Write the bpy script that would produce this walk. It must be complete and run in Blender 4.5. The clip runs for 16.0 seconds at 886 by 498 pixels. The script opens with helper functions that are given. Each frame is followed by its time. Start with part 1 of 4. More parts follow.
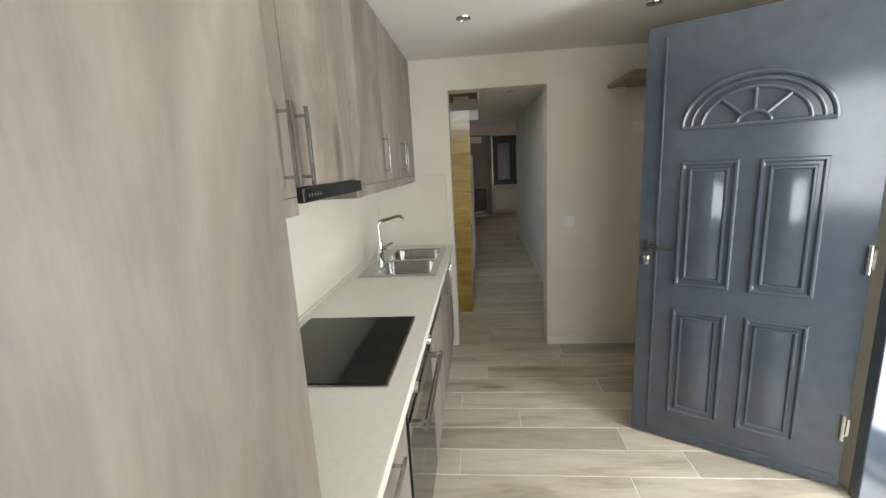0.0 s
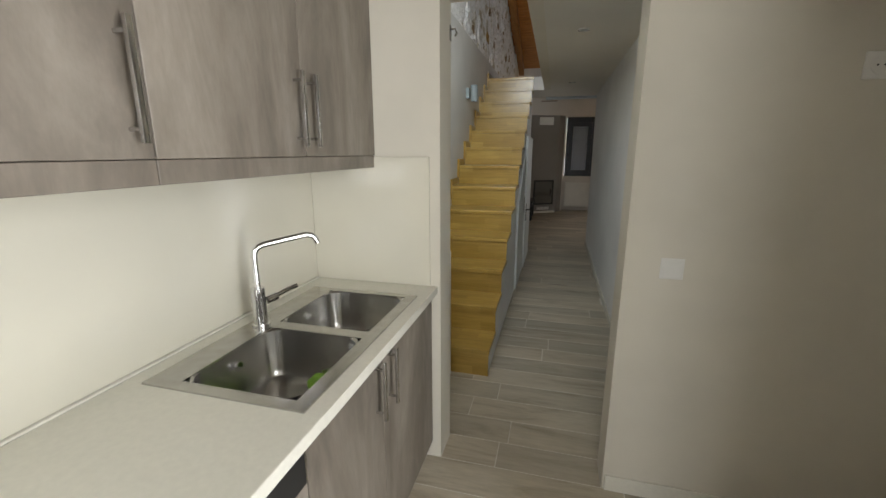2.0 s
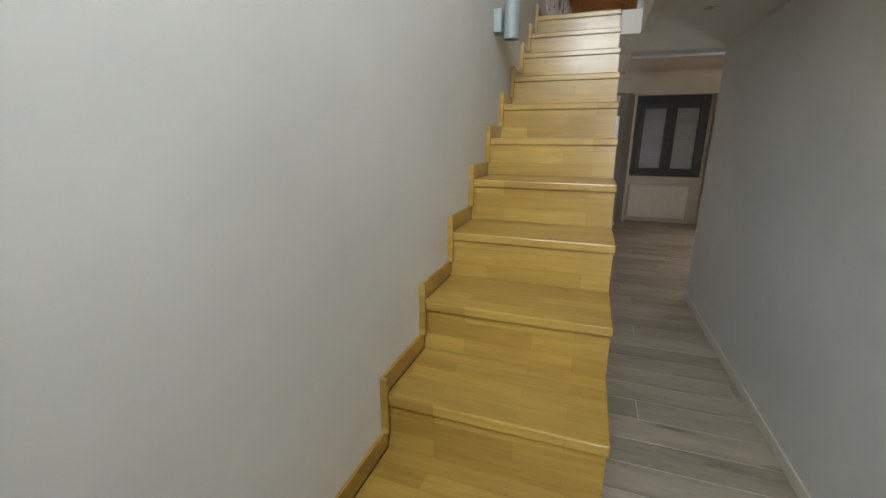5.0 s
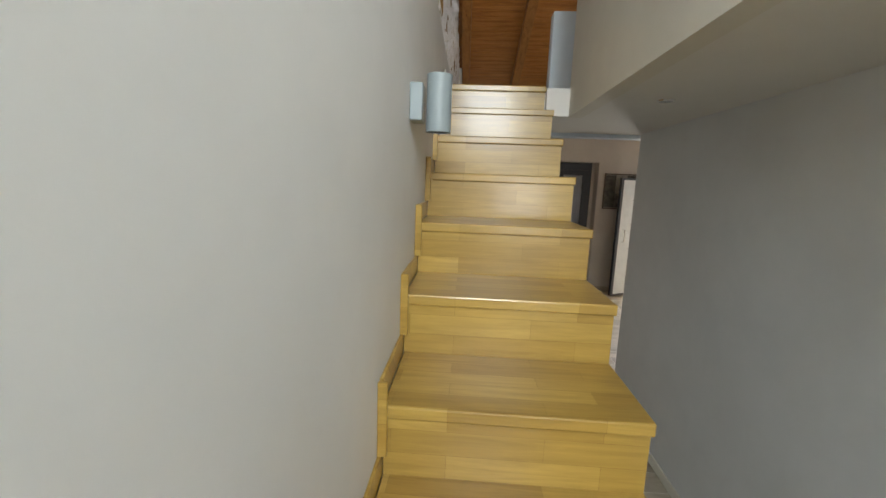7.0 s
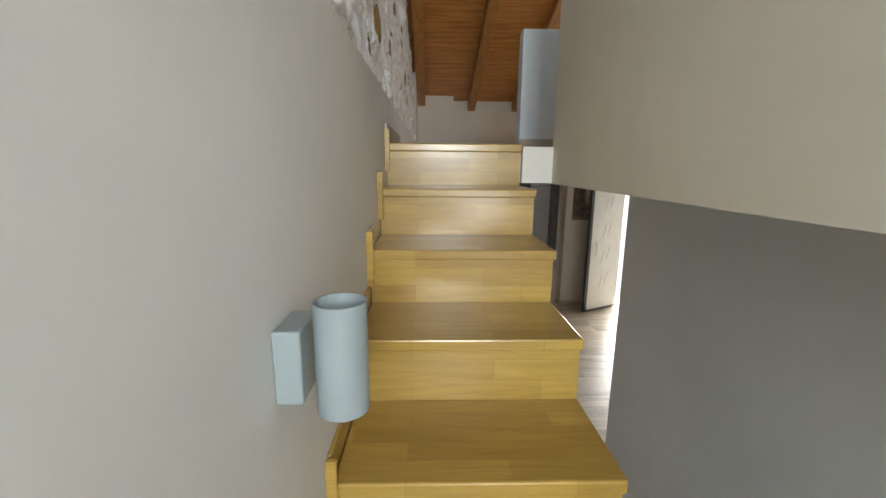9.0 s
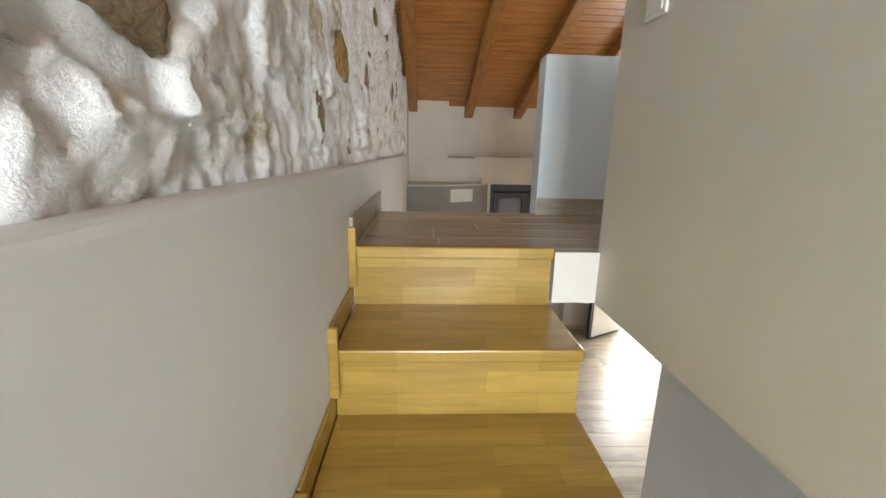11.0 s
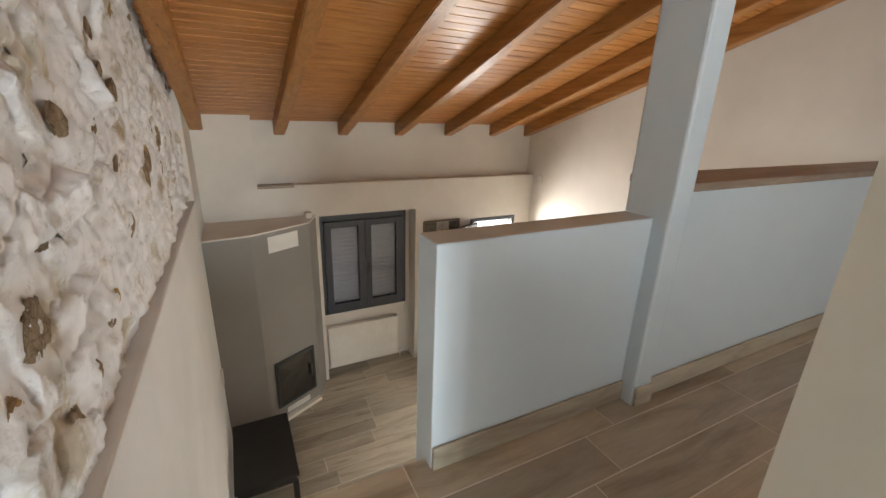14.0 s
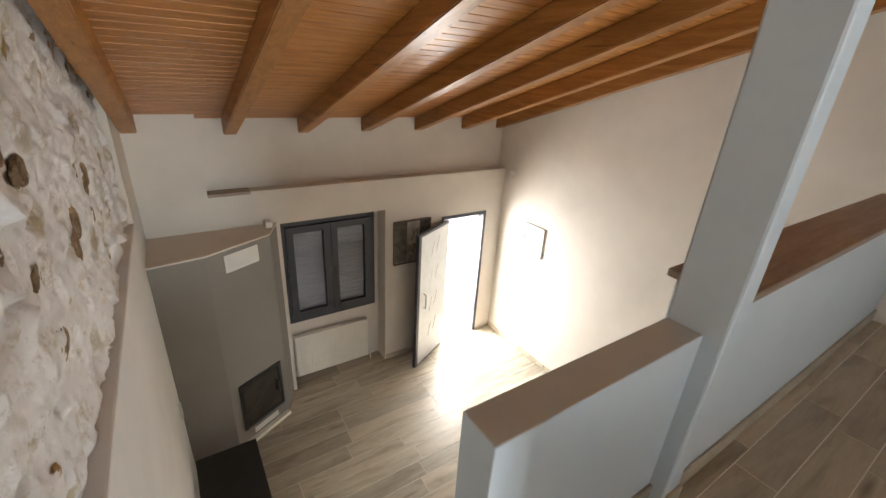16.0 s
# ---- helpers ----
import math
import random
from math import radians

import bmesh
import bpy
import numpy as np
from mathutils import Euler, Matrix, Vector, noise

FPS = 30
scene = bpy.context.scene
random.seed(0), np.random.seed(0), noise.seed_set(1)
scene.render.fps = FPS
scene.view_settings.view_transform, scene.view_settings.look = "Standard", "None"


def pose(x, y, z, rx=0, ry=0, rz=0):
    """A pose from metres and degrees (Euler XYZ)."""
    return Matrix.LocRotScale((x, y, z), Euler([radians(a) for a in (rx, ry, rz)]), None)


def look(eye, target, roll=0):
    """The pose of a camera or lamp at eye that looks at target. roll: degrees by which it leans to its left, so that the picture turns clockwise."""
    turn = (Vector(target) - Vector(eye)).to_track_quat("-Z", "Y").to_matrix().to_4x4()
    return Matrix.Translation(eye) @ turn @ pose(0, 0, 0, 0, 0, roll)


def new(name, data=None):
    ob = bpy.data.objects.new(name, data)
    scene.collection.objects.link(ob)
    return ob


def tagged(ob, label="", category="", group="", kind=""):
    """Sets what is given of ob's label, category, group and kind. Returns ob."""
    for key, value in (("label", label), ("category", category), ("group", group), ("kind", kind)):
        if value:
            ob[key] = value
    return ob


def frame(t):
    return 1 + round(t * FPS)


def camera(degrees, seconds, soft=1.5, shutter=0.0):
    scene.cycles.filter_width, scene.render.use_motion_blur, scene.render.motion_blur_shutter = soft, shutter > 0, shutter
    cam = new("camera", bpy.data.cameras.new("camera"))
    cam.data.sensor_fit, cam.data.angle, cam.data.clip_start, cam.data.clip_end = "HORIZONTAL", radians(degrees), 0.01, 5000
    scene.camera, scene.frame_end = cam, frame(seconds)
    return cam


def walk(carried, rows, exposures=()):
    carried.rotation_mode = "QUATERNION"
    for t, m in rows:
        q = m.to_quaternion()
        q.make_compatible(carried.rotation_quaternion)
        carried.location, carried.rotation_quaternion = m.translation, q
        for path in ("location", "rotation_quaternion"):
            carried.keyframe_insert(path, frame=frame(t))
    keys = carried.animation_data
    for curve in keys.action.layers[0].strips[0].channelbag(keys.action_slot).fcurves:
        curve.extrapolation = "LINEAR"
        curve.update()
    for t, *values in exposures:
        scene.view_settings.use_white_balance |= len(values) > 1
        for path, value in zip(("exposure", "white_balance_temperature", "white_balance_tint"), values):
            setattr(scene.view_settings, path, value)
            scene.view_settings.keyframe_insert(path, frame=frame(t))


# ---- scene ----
cam = camera(94.3, 16.0)
PATH = [
    (0, (0.205, -3.306, 1.519), (0.027, -1.354, 1.123), -3.0),
    (0.5, (0.328, -2.976, 1.492), (-0.004, -1.054, 1.048), -1.4),
    (1, (0.39, -2.564, 1.498), (0.031, -0.646, 1.061), -0.9),
    (1.5, (0.48, -2.134, 1.477), (-0.059, -0.26, 1.031), -0.0),
    (2, (0.465, -1.683, 1.468), (-0.041, 0.197, 1.01), -0.1),
    (2.5, (0.421, -1.249, 1.475), (-0.105, 0.62, 0.994), -2.2),
    (3, (0.397, -0.797, 1.465), (-0.289, 1.004, 0.932), -0.4),
    (3.5, (0.332, -0.4, 1.455), (-0.366, 1.398, 0.924), -1.3),
    (3.7, (0.285, -0.267, 1.474), (-0.4, 1.53, 0.925), -0.9),
    (6, (-0.182, 1.354, 1.55), (-0.762, 3.23, 1.17), 1.4),
    (6.6, (-0.285, 1.558, 1.774), (-0.579, 3.514, 1.484), 2.6),
    (7, (-0.345, 1.731, 1.862), (-0.456, 3.702, 1.543), 2.2),
    (7.5, (-0.376, 1.885, 1.959), (-0.388, 3.859, 1.635), 3.1),
    (8.1, (-0.303, 2.125, 2.113), (-0.32, 4.095, 1.773), 1.2),
    (10.5, (-0.348, 3.019, 2.708), (-0.193, 4.957, 2.24), 1.0),
    (11, (-0.302, 3.209, 2.774), (-0.21, 5.152, 2.31), 1.2),
    (11.5, (-0.32, 3.41, 2.935), (-0.179, 5.33, 2.396), 0.4),
    (12, (-0.33, 3.63, 3.065), (0.046, 5.483, 2.414), -0.0),
    (12.5, (-0.274, 3.831, 3.134), (0.179, 5.683, 2.53), 2.1),
    (13, (-0.261, 4.0, 3.304), (0.106, 5.852, 2.643), 1.6),
    (13.5, (-0.26, 4.183, 3.456), (0.332, 5.959, 2.752), 0.3),
    (14, (-0.198, 4.333, 3.551), (0.674, 6.019, 2.92), 1.9),
    (14.5, (-0.107, 4.47, 3.704), (0.935, 6.055, 3.069), 2.3),
    (15, (-0.064, 4.592, 3.753), (1.176, 6.024, 3.112), 1.9),
    (15.5, (-0.112, 4.725, 3.856), (1.159, 6.062, 3.082), 2.3),
    (16, (-0.205, 4.809, 3.934), (0.829, 6.329, 3.146), 3.5),
]
EXPOSURES = [(0, -0.85), (1.5, -0.7), (2.5, -0.65), (3.7, -0.5), (5.8, 0.1), (8.2, 0.2), (10.3, 0.8), (12.5, 1.25), (14.0, 1.15), (16.0, 1.0)]
walk(cam, [(t, look(eye, target, roll)) for t, eye, target, roll in PATH], EXPOSURES)

# ---- world, daylight, exposure ----
world = bpy.data.worlds.new("sky")
scene.world = world
world.use_nodes = True
wn = world.node_tree.nodes
sky = wn.new("ShaderNodeTexSky")
sky.sky_type, sky.sun_disc = "NISHITA", False
sky.sun_elevation, sky.sun_rotation = radians(59), radians(-35)
world.node_tree.links.new(sky.outputs[0], wn["Background"].inputs[0])
wn["Background"].inputs[1].default_value = 0.15


def lamp(name, kind, m, energy, color, **kw):
    data = bpy.data.lights.new(name, kind)
    data.energy, data.color = energy, color
    for k, v in kw.items():
        if k == "size":
            data.shape, data.size, data.size_y = "RECTANGLE", v[0], v[1]
        elif k == "angle":
            data.angle = v
        elif k == "spot":
            data.spot_size, data.spot_blend = v
        elif k == "radius":
            data.shadow_soft_size = v
    ob = new(name, data)
    ob.matrix_world = m
    return ob


SUN_FROM = Vector((-0.3, 0.42, 0.86))
lamp("sun", "SUN", look(SUN_FROM * 30, (0, 0, 0)), 5.0, (1.0, 0.93, 0.83), angle=radians(0.53))
# daylight that enters by the two open outer doors, then two added fills
lamp("kitchen_door_daylight", "AREA", look((1.98, -2.08, 1.15), (0.2, -1.45, 1.0)), 110, (0.95, 0.97, 1.0), size=(0.9, 2.0))
lamp("living_door_daylight", "AREA", look((3.19, 9.72, 1.1), (2.9, 7.2, 0.2)), 105, (1.0, 0.98, 0.95), size=(0.74, 1.9))
# added fill high behind the stairs, standing in for a torch carried with the camera
lamp("stair_rear_fill", "AREA", look((0.0, 0.16, 3.03), (0.05, 5.3, 2.75)), 88, (0.88, 0.96, 1.0), size=(0.9, 1.06))
# added fill from behind the camera, brightens the wall around the doorway
lamp("kitchen_rear_fill", "AREA", look((0.9, -4.4, 1.52), (0.9, 0, 1.4)), 54, (0.95, 0.97, 1.0), size=(1.15, 1.1))


# ---- materials ----
def mat(name, build, rough=0.6, metal=0.0, spec=0.5, coat=0.0):
    m = bpy.data.materials.new(name)
    m.use_nodes = True
    nt = m.node_tree
    b = nt.nodes["Principled BSDF"]
    b.inputs["Roughness"].default_value = rough
    b.inputs["Metallic"].default_value = metal
    b.inputs["Specular IOR Level"].default_value = spec
    b.inputs["Coat Weight"].default_value = coat
    b.inputs["Coat Roughness"].default_value = 0.12
    build(nt, b)
    return m


def node(nt, kind, **inputs):
    n = nt.nodes.new("ShaderNode" + kind)
    for k, v in inputs.items():
        n.inputs[k.replace("_", " ")].default_value = v
    return n


def coords(nt, scale, rot=(0, 0, 0), space="Object"):
    tc = nt.nodes.new("ShaderNodeTexCoord")
    mp = nt.nodes.new("ShaderNodeMapping")
    mp.inputs["Scale"].default_value = scale
    mp.inputs["Rotation"].default_value = rot
    nt.links.new(tc.outputs[space], mp.inputs["Vector"])
    return mp


def world_pos(nt, scale=(1, 1, 1)):
    g = nt.nodes.new("ShaderNodeNewGeometry")
    mp = nt.nodes.new("ShaderNodeMapping")
    mp.inputs["Scale"].default_value = scale
    nt.links.new(g.outputs["Position"], mp.inputs["Vector"])
    return mp


def ramp(nt, fac, stops):
    r = nt.nodes.new("ShaderNodeValToRGB")
    e = r.color_ramp.elements
    while len(e) < len(stops):
        e.new(0.5)
    for el, (p, c) in zip(e, stops):
        el.position, el.color = p, (*c, 1)
    nt.links.new(fac, r.inputs["Fac"])
    return r


def bump(nt, b, height, strength=0.3, dist=0.01):
    n = node(nt, "Bump", Strength=strength, Distance=dist)
    nt.links.new(height, n.inputs["Height"])
    nt.links.new(n.outputs[0], b.inputs["Normal"])


def mixc(nt, fac, a, c, blend="MIX"):
    n = nt.nodes.new("ShaderNodeMix")
    n.data_type, n.blend_type = "RGBA", blend
    for sock, v in ((n.inputs["Factor"], fac), (n.inputs[6], a), (n.inputs[7], c)):
        if isinstance(v, bpy.types.NodeSocket):
            nt.links.new(v, sock)
        else:
            sock.default_value = (*v, 1) if isinstance(v, tuple) else v
    return n.outputs[2]


def shade(c, k):
    return tuple(x * k for x in c)


def plaster(c, vary=0.10):
    def f(nt, b):
        p = world_pos(nt)
        big = node(nt, "TexNoise", Scale=1.3, Detail=4.0, Roughness=0.6)
        fine = node(nt, "TexNoise", Scale=55.0, Detail=5.0)
        nt.links.new(p.outputs[0], big.inputs["Vector"])
        nt.links.new(p.outputs[0], fine.inputs["Vector"])
        r = ramp(nt, big.outputs["Fac"], [(0.3, shade(c, 1 - vary)), (0.7, shade(c, 1 + vary * 0.4))])
        nt.links.new(r.outputs[0], b.inputs["Base Color"])
        bump(nt, b, fine.outputs["Fac"], 0.12, 0.004)
    return f


def grain(dark, mid, light, stretch, freq=1.0, knots=True, vary=0.25, fine=0.75):
    """Wood: long streaks along the short entry of stretch, with knots and a tint of its own for each piece."""
    def f(nt, b):
        mp = coords(nt, stretch)
        info = nt.nodes.new("ShaderNodeObjectInfo")
        add = nt.nodes.new("ShaderNodeVectorMath")
        mul = nt.nodes.new("ShaderNodeVectorMath")
        mul.operation = "SCALE"
        mul.inputs[0].default_value = (37, 53, 71)
        nt.links.new(info.outputs["Random"], mul.inputs["Scale"])
        nt.links.new(mp.outputs[0], add.inputs[0])
        nt.links.new(mul.outputs[0], add.inputs[1])
        n1 = node(nt, "TexNoise", Scale=1.6 * freq, Detail=6.0, Roughness=0.62, Distortion=0.7)
        n2 = node(nt, "TexNoise", Scale=11.0 * freq, Detail=5.0, Roughness=0.7)
        nt.links.new(add.outputs[0], n1.inputs["Vector"])
        nt.links.new(add.outputs[0], n2.inputs["Vector"])
        r = ramp(nt, n1.outputs["Fac"], [(0.28, dark), (0.5, mid), (0.72, light)])
        r2 = ramp(nt, n2.outputs["Fac"], [(0.3, (0.72, 0.72, 0.72)), (0.65, (1.08, 1.08, 1.08))])
        c = mixc(nt, fine, r.outputs[0], r2.outputs[0], "MULTIPLY")
        rr = ramp(nt, info.outputs["Random"], [(0.0, (1 - vary,) * 3), (1.0, (1 + vary * 0.5,) * 3)])
        c = mixc(nt, 1.0, c, rr.outputs[0], "MULTIPLY")
        if knots:
            v = node(nt, "TexVoronoi", Scale=0.9 * freq)
            nt.links.new(add.outputs[0], v.inputs["Vector"])
            k = ramp(nt, v.outputs["Distance"], [(0.03, (0.45, 0.42, 0.4)), (0.13, (1, 1, 1))])
            c = mixc(nt, 1.0, c, k.outputs[0], "MULTIPLY")
        nt.links.new(c, b.inputs["Base Color"])
        bump(nt, b, n2.outputs["Fac"], 0.18, 0.002)
    return f


def plain(c, vary=0.06, scale=9.0, bumps=0.0):
    def f(nt, b):
        p = world_pos(nt)
        n = node(nt, "TexNoise", Scale=scale, Detail=5.0)
        nt.links.new(p.outputs[0], n.inputs["Vector"])
        r = ramp(nt, n.outputs["Fac"], [(0.3, shade(c, 1 - vary)), (0.7, shade(c, 1 + vary))])
        nt.links.new(r.outputs[0], b.inputs["Base Color"])
        if bumps:
            bump(nt, b, n.outputs["Fac"], bumps, 0.003)
    return f


def staves(nt, b):
    """Butcher-block oak: staves 6 cm wide, each with its own tint, under varnish."""
    g = nt.nodes.new("ShaderNodeNewGeometry")
    sep = nt.nodes.new("ShaderNodeSeparateXYZ")
    nt.links.new(g.outputs["Position"], sep.inputs[0])
    add = nt.nodes.new("ShaderNodeMath")
    nt.links.new(sep.outputs["Y"], add.inputs[0])
    nt.links.new(sep.outputs["Z"], add.inputs[1])
    comb = nt.nodes.new("ShaderNodeCombineXYZ")
    nt.links.new(sep.outputs["X"], comb.inputs["X"])
    nt.links.new(add.outputs[0], comb.inputs["Y"])
    br = node(nt, "TexBrick", Scale=1.0, Mortar_Size=0.0006, Brick_Width=0.37, Row_Height=0.062, Bias=0.0)
    br.inputs["Color1"].default_value = (0.47, 0.31, 0.075, 1)
    br.inputs["Color2"].default_value = (0.35, 0.215, 0.045, 1)
    br.inputs["Mortar"].default_value = (0.29, 0.17, 0.035, 1)
    br.offset = 0.37
    nt.links.new(comb.outputs[0], br.inputs["Vector"])
    mp = nt.nodes.new("ShaderNodeMapping")
    mp.inputs["Scale"].default_value = (3, 40, 40)
    nt.links.new(g.outputs["Position"], mp.inputs["Vector"])
    n = node(nt, "TexNoise", Scale=1.5, Detail=6.0, Roughness=0.65, Distortion=0.5)
    nt.links.new(mp.outputs[0], n.inputs["Vector"])
    r = ramp(nt, n.outputs["Fac"], [(0.3, (0.78, 0.76, 0.72)), (0.7, (1.1, 1.1, 1.1))])
    nt.links.new(mixc(nt, 1.0, br.outputs["Color"], r.outputs[0], "MULTIPLY"), b.inputs["Base Color"])
    bump(nt, b, n.outputs["Fac"], 0.06, 0.002)


def stone_relief(nt, b):
    """Lime wash over rubble: white mortar, beige and grey stone faces showing through, rough grain."""
    p = world_pos(nt)
    n0 = node(nt, "TexNoise", Scale=5.0, Detail=3.0)
    nt.links.new(p.outputs[0], n0.inputs["Vector"])
    warp = mixc(nt, 0.12, p.outputs[0], n0.outputs["Color"], "ADD")
    v = node(nt, "TexVoronoi", Scale=5.2)
    nt.links.new(warp, v.inputs["Vector"])
    n1 = node(nt, "TexNoise", Scale=4.0, Detail=6.0, Roughness=0.7)
    n2 = node(nt, "TexNoise", Scale=30.0, Detail=8.0, Roughness=0.75)
    for n in (n1, n2):
        nt.links.new(p.outputs[0], n.inputs["Vector"])
    sep = nt.nodes.new("ShaderNodeSeparateColor")
    nt.links.new(v.outputs["Color"], sep.inputs[0])
    face = ramp(nt, sep.outputs[0], [(0.0, (0.46, 0.38, 0.26)), (0.35, (0.60, 0.55, 0.44)), (0.7, (0.54, 0.52, 0.47)), (1.0, (0.62, 0.54, 0.39))])
    wash = ramp(nt, n1.outputs["Fac"], [(0.44, (0, 0, 0)), (0.52, (1, 1, 1))])
    edge = ramp(nt, v.outputs["Distance"], [(0.30, (0, 0, 0)), (0.52, (1, 1, 1))])
    m = mixc(nt, 1.0, wash.outputs[0], edge.outputs[0], "LIGHTEN")
    c = mixc(nt, m, face.outputs[0], (0.88, 0.88, 0.88))
    # small pits of the grain are shaded darker in the colour, following the bump
    r2 = ramp(nt, n2.outputs["Fac"], [(0.32, (0.55, 0.50, 0.43)), (0.43, (1.03, 1.03, 1.04))])
    nt.links.new(mixc(nt, 0.6, c, r2.outputs[0], "MULTIPLY"), b.inputs["Base Color"])
    bump(nt, b, n2.outputs["Fac"], 0.55, 0.02)


def broken_stone(dark, mid, light):
    """A fractured stone face: blotches, dark cracks and coarse relief."""
    def f(nt, b):
        p = world_pos(nt)
        n = node(nt, "TexNoise", Scale=17.0, Detail=8.0, Roughness=0.72, Distortion=0.6)
        v = node(nt, "TexVoronoi", Scale=28.0)
        v.feature = "DISTANCE_TO_EDGE"
        for t in (n, v):
            nt.links.new(p.outputs[0], t.inputs["Vector"])
        r = ramp(nt, n.outputs["Fac"], [(0.34, dark), (0.48, mid), (0.66, light)])
        k = ramp(nt, v.outputs["Distance"], [(0.0, (0.55, 0.5, 0.45)), (0.07, (1, 1, 1))])
        nt.links.new(mixc(nt, 0.7, r.outputs[0], k.outputs[0], "MULTIPLY"), b.inputs["Base Color"])
        bump(nt, b, n.outputs["Fac"], 1.0, 0.035)
    return f


CREAM = mat("cream_plaster", plaster((0.72, 0.68, 0.585)), 0.75)
WARM = mat("warm_white_plaster", plaster((0.72, 0.67, 0.60)), 0.8)
STAIRWALL = mat("white_plaster", plaster((0.72, 0.72, 0.71)), 0.75)
BLUEISH = mat("cool_white_plaster", plaster((0.60, 0.675, 0.72), 0.05), 0.75)
CEIL = mat("ceiling_white", plaster((0.75, 0.72, 0.66), 0.05), 0.8)
CHIMNEY = mat("grey_plaster", plaster((0.25, 0.235, 0.215), 0.08), 0.7)
GROUT = mat("grout", plain((0.74, 0.71, 0.65), 0.1, 30), 0.85)
TILE = mat("wood_look_tile", grain((0.30, 0.25, 0.175), (0.50, 0.445, 0.345), (0.59, 0.535, 0.43), (1.0, 6, 6), 0.9, True, 0.26, 0.4), 0.36)
CABINET = mat("grey_oak_laminate", grain((0.12, 0.10, 0.08), (0.225, 0.193, 0.158), (0.34, 0.298, 0.25), (2.6, 2.6, 0.85), 1.0, True, 0.12, 0.5), 0.42)
CARCASS = mat("cabinet_carcass", plain((0.16, 0.13, 0.10), 0.1), 0.5)
COUNTER = mat("cream_worktop", plain((0.76, 0.74, 0.65), 0.03, 60), 0.22)
SPLASH = mat("cream_glass_splashback", plain((0.70, 0.67, 0.56), 0.03, 3), 0.08, coat=0.4)
STEEL = mat("brushed_steel", plain((0.50, 0.49, 0.47), 0.1, 25), 0.22, 1.0)
CHROME = mat("chrome", plain((0.75, 0.75, 0.75), 0.03), 0.09, 1.0)
BLACKGLASS = mat("black_glass", plain((0.012, 0.013, 0.012), 0.1), 0.07, spec=0.3)
BLACK = mat("black_plastic", plain((0.02, 0.02, 0.02), 0.15), 0.4)
DOORBLUE = mat("blue_grey_door_paint", plain((0.045, 0.058, 0.075), 0.08, 14, 0.03), 0.16, coat=0.5)
FRAMEBLUE = mat("anthracite_frame", plain((0.045, 0.05, 0.062), 0.1), 0.35)
OAK = mat("varnished_oak_staves", staves, 0.3, coat=0.22)
BOARD = mat("stained_pine_board", grain((0.30, 0.105, 0.02), (0.46, 0.185, 0.04), (0.57, 0.26, 0.07), (1.2, 14, 14), 1.0, False, 0.2), 0.38)
BEAM = mat("stained_pine_beam", grain((0.25, 0.10, 0.022), (0.37, 0.16, 0.04), (0.47, 0.225, 0.065), (14, 0.9, 14), 1.0, True, 0.12), 0.4)
STONE = mat("limewashed_rubble", stone_relief, 0.9)
OCHRE = mat("ochre_stone", broken_stone((0.20, 0.10, 0.03), (0.46, 0.28, 0.09), (0.62, 0.43, 0.18)), 0.9)
BROWNSTONE = mat("brown_stone", broken_stone((0.13, 0.08, 0.04), (0.33, 0.23, 0.13), (0.48, 0.38, 0.25)), 0.9)
WHITEP = mat("white_plastic", plain((0.78, 0.77, 0.73), 0.03), 0.35)
WHITEM = mat("white_enamel", plain((0.80, 0.80, 0.80), 0.03), 0.3)
RADWHITE = mat("radiator_enamel", plain((0.80, 0.77, 0.70), 0.03), 0.3)
SCONCEM = mat("grey_blue_metal", plain((0.27, 0.31, 0.315), 0.06), 0.45)
SHUTTER = mat("grey_shutter", plain((0.33, 0.33, 0.38), 0.06), 0.6)
PANEL = mat("white_door_panel", plain((0.66, 0.68, 0.68), 0.05), 0.3)
DARKDOOR = mat("dark_wood_door", grain((0.02, 0.014, 0.01), (0.035, 0.025, 0.018), (0.05, 0.04, 0.03), (9, 9, 0.8)), 0.4)
SHELFW = mat("brown_shelf_wood", grain((0.14, 0.10, 0.065), (0.21, 0.16, 0.11), (0.27, 0.21, 0.15), (1, 9, 9)), 0.5)
CAPW = mat("beige_brown_cap", grain((0.30, 0.22, 0.16), (0.40, 0.31, 0.235), (0.47, 0.38, 0.30), (1, 9, 9), 1.0, False), 0.5)
FIREGLASS = mat("fireplace_glass", plain((0.012, 0.012, 0.012), 0.1), 0.04, spec=1.0, coat=1.0)
SPONGE = mat("green_sponge", plain((0.22, 0.42, 0.05), 0.2, 40, 0.5), 0.9)
GROUND = mat("pale_paving", plain((0.72, 0.70, 0.66), 0.06, 3, 0.1), 0.9)
RENDERW = mat("outdoor_render", plaster((0.72, 0.69, 0.63)), 0.85)
def glassy(nt, b):
    b.inputs["Transmission Weight"].default_value = 1.0
    b.inputs["IOR"].default_value = 1.45
    b.inputs["Base Color"].default_value = (0.95, 0.96, 0.96, 1)
GLASS = mat("window_glass", glassy, 0.02)


# ---- mesh helpers ----
def bm_box(x0, x1, y0, y1, z0, z1, bev=0.0, seg=1):
    bm = bmesh.new()
    bmesh.ops.create_cube(bm, size=1.0)
    for v in bm.verts:
        v.co = Vector((x0 + (v.co.x + 0.5) * (x1 - x0), y0 + (v.co.y + 0.5) * (y1 - y0), z0 + (v.co.z + 0.5) * (z1 - z0)))
    if bev:
        bmesh.ops.bevel(bm, geom=bm.edges[:], offset=bev, segments=seg, profile=0.5, affect="EDGES")
    return bm


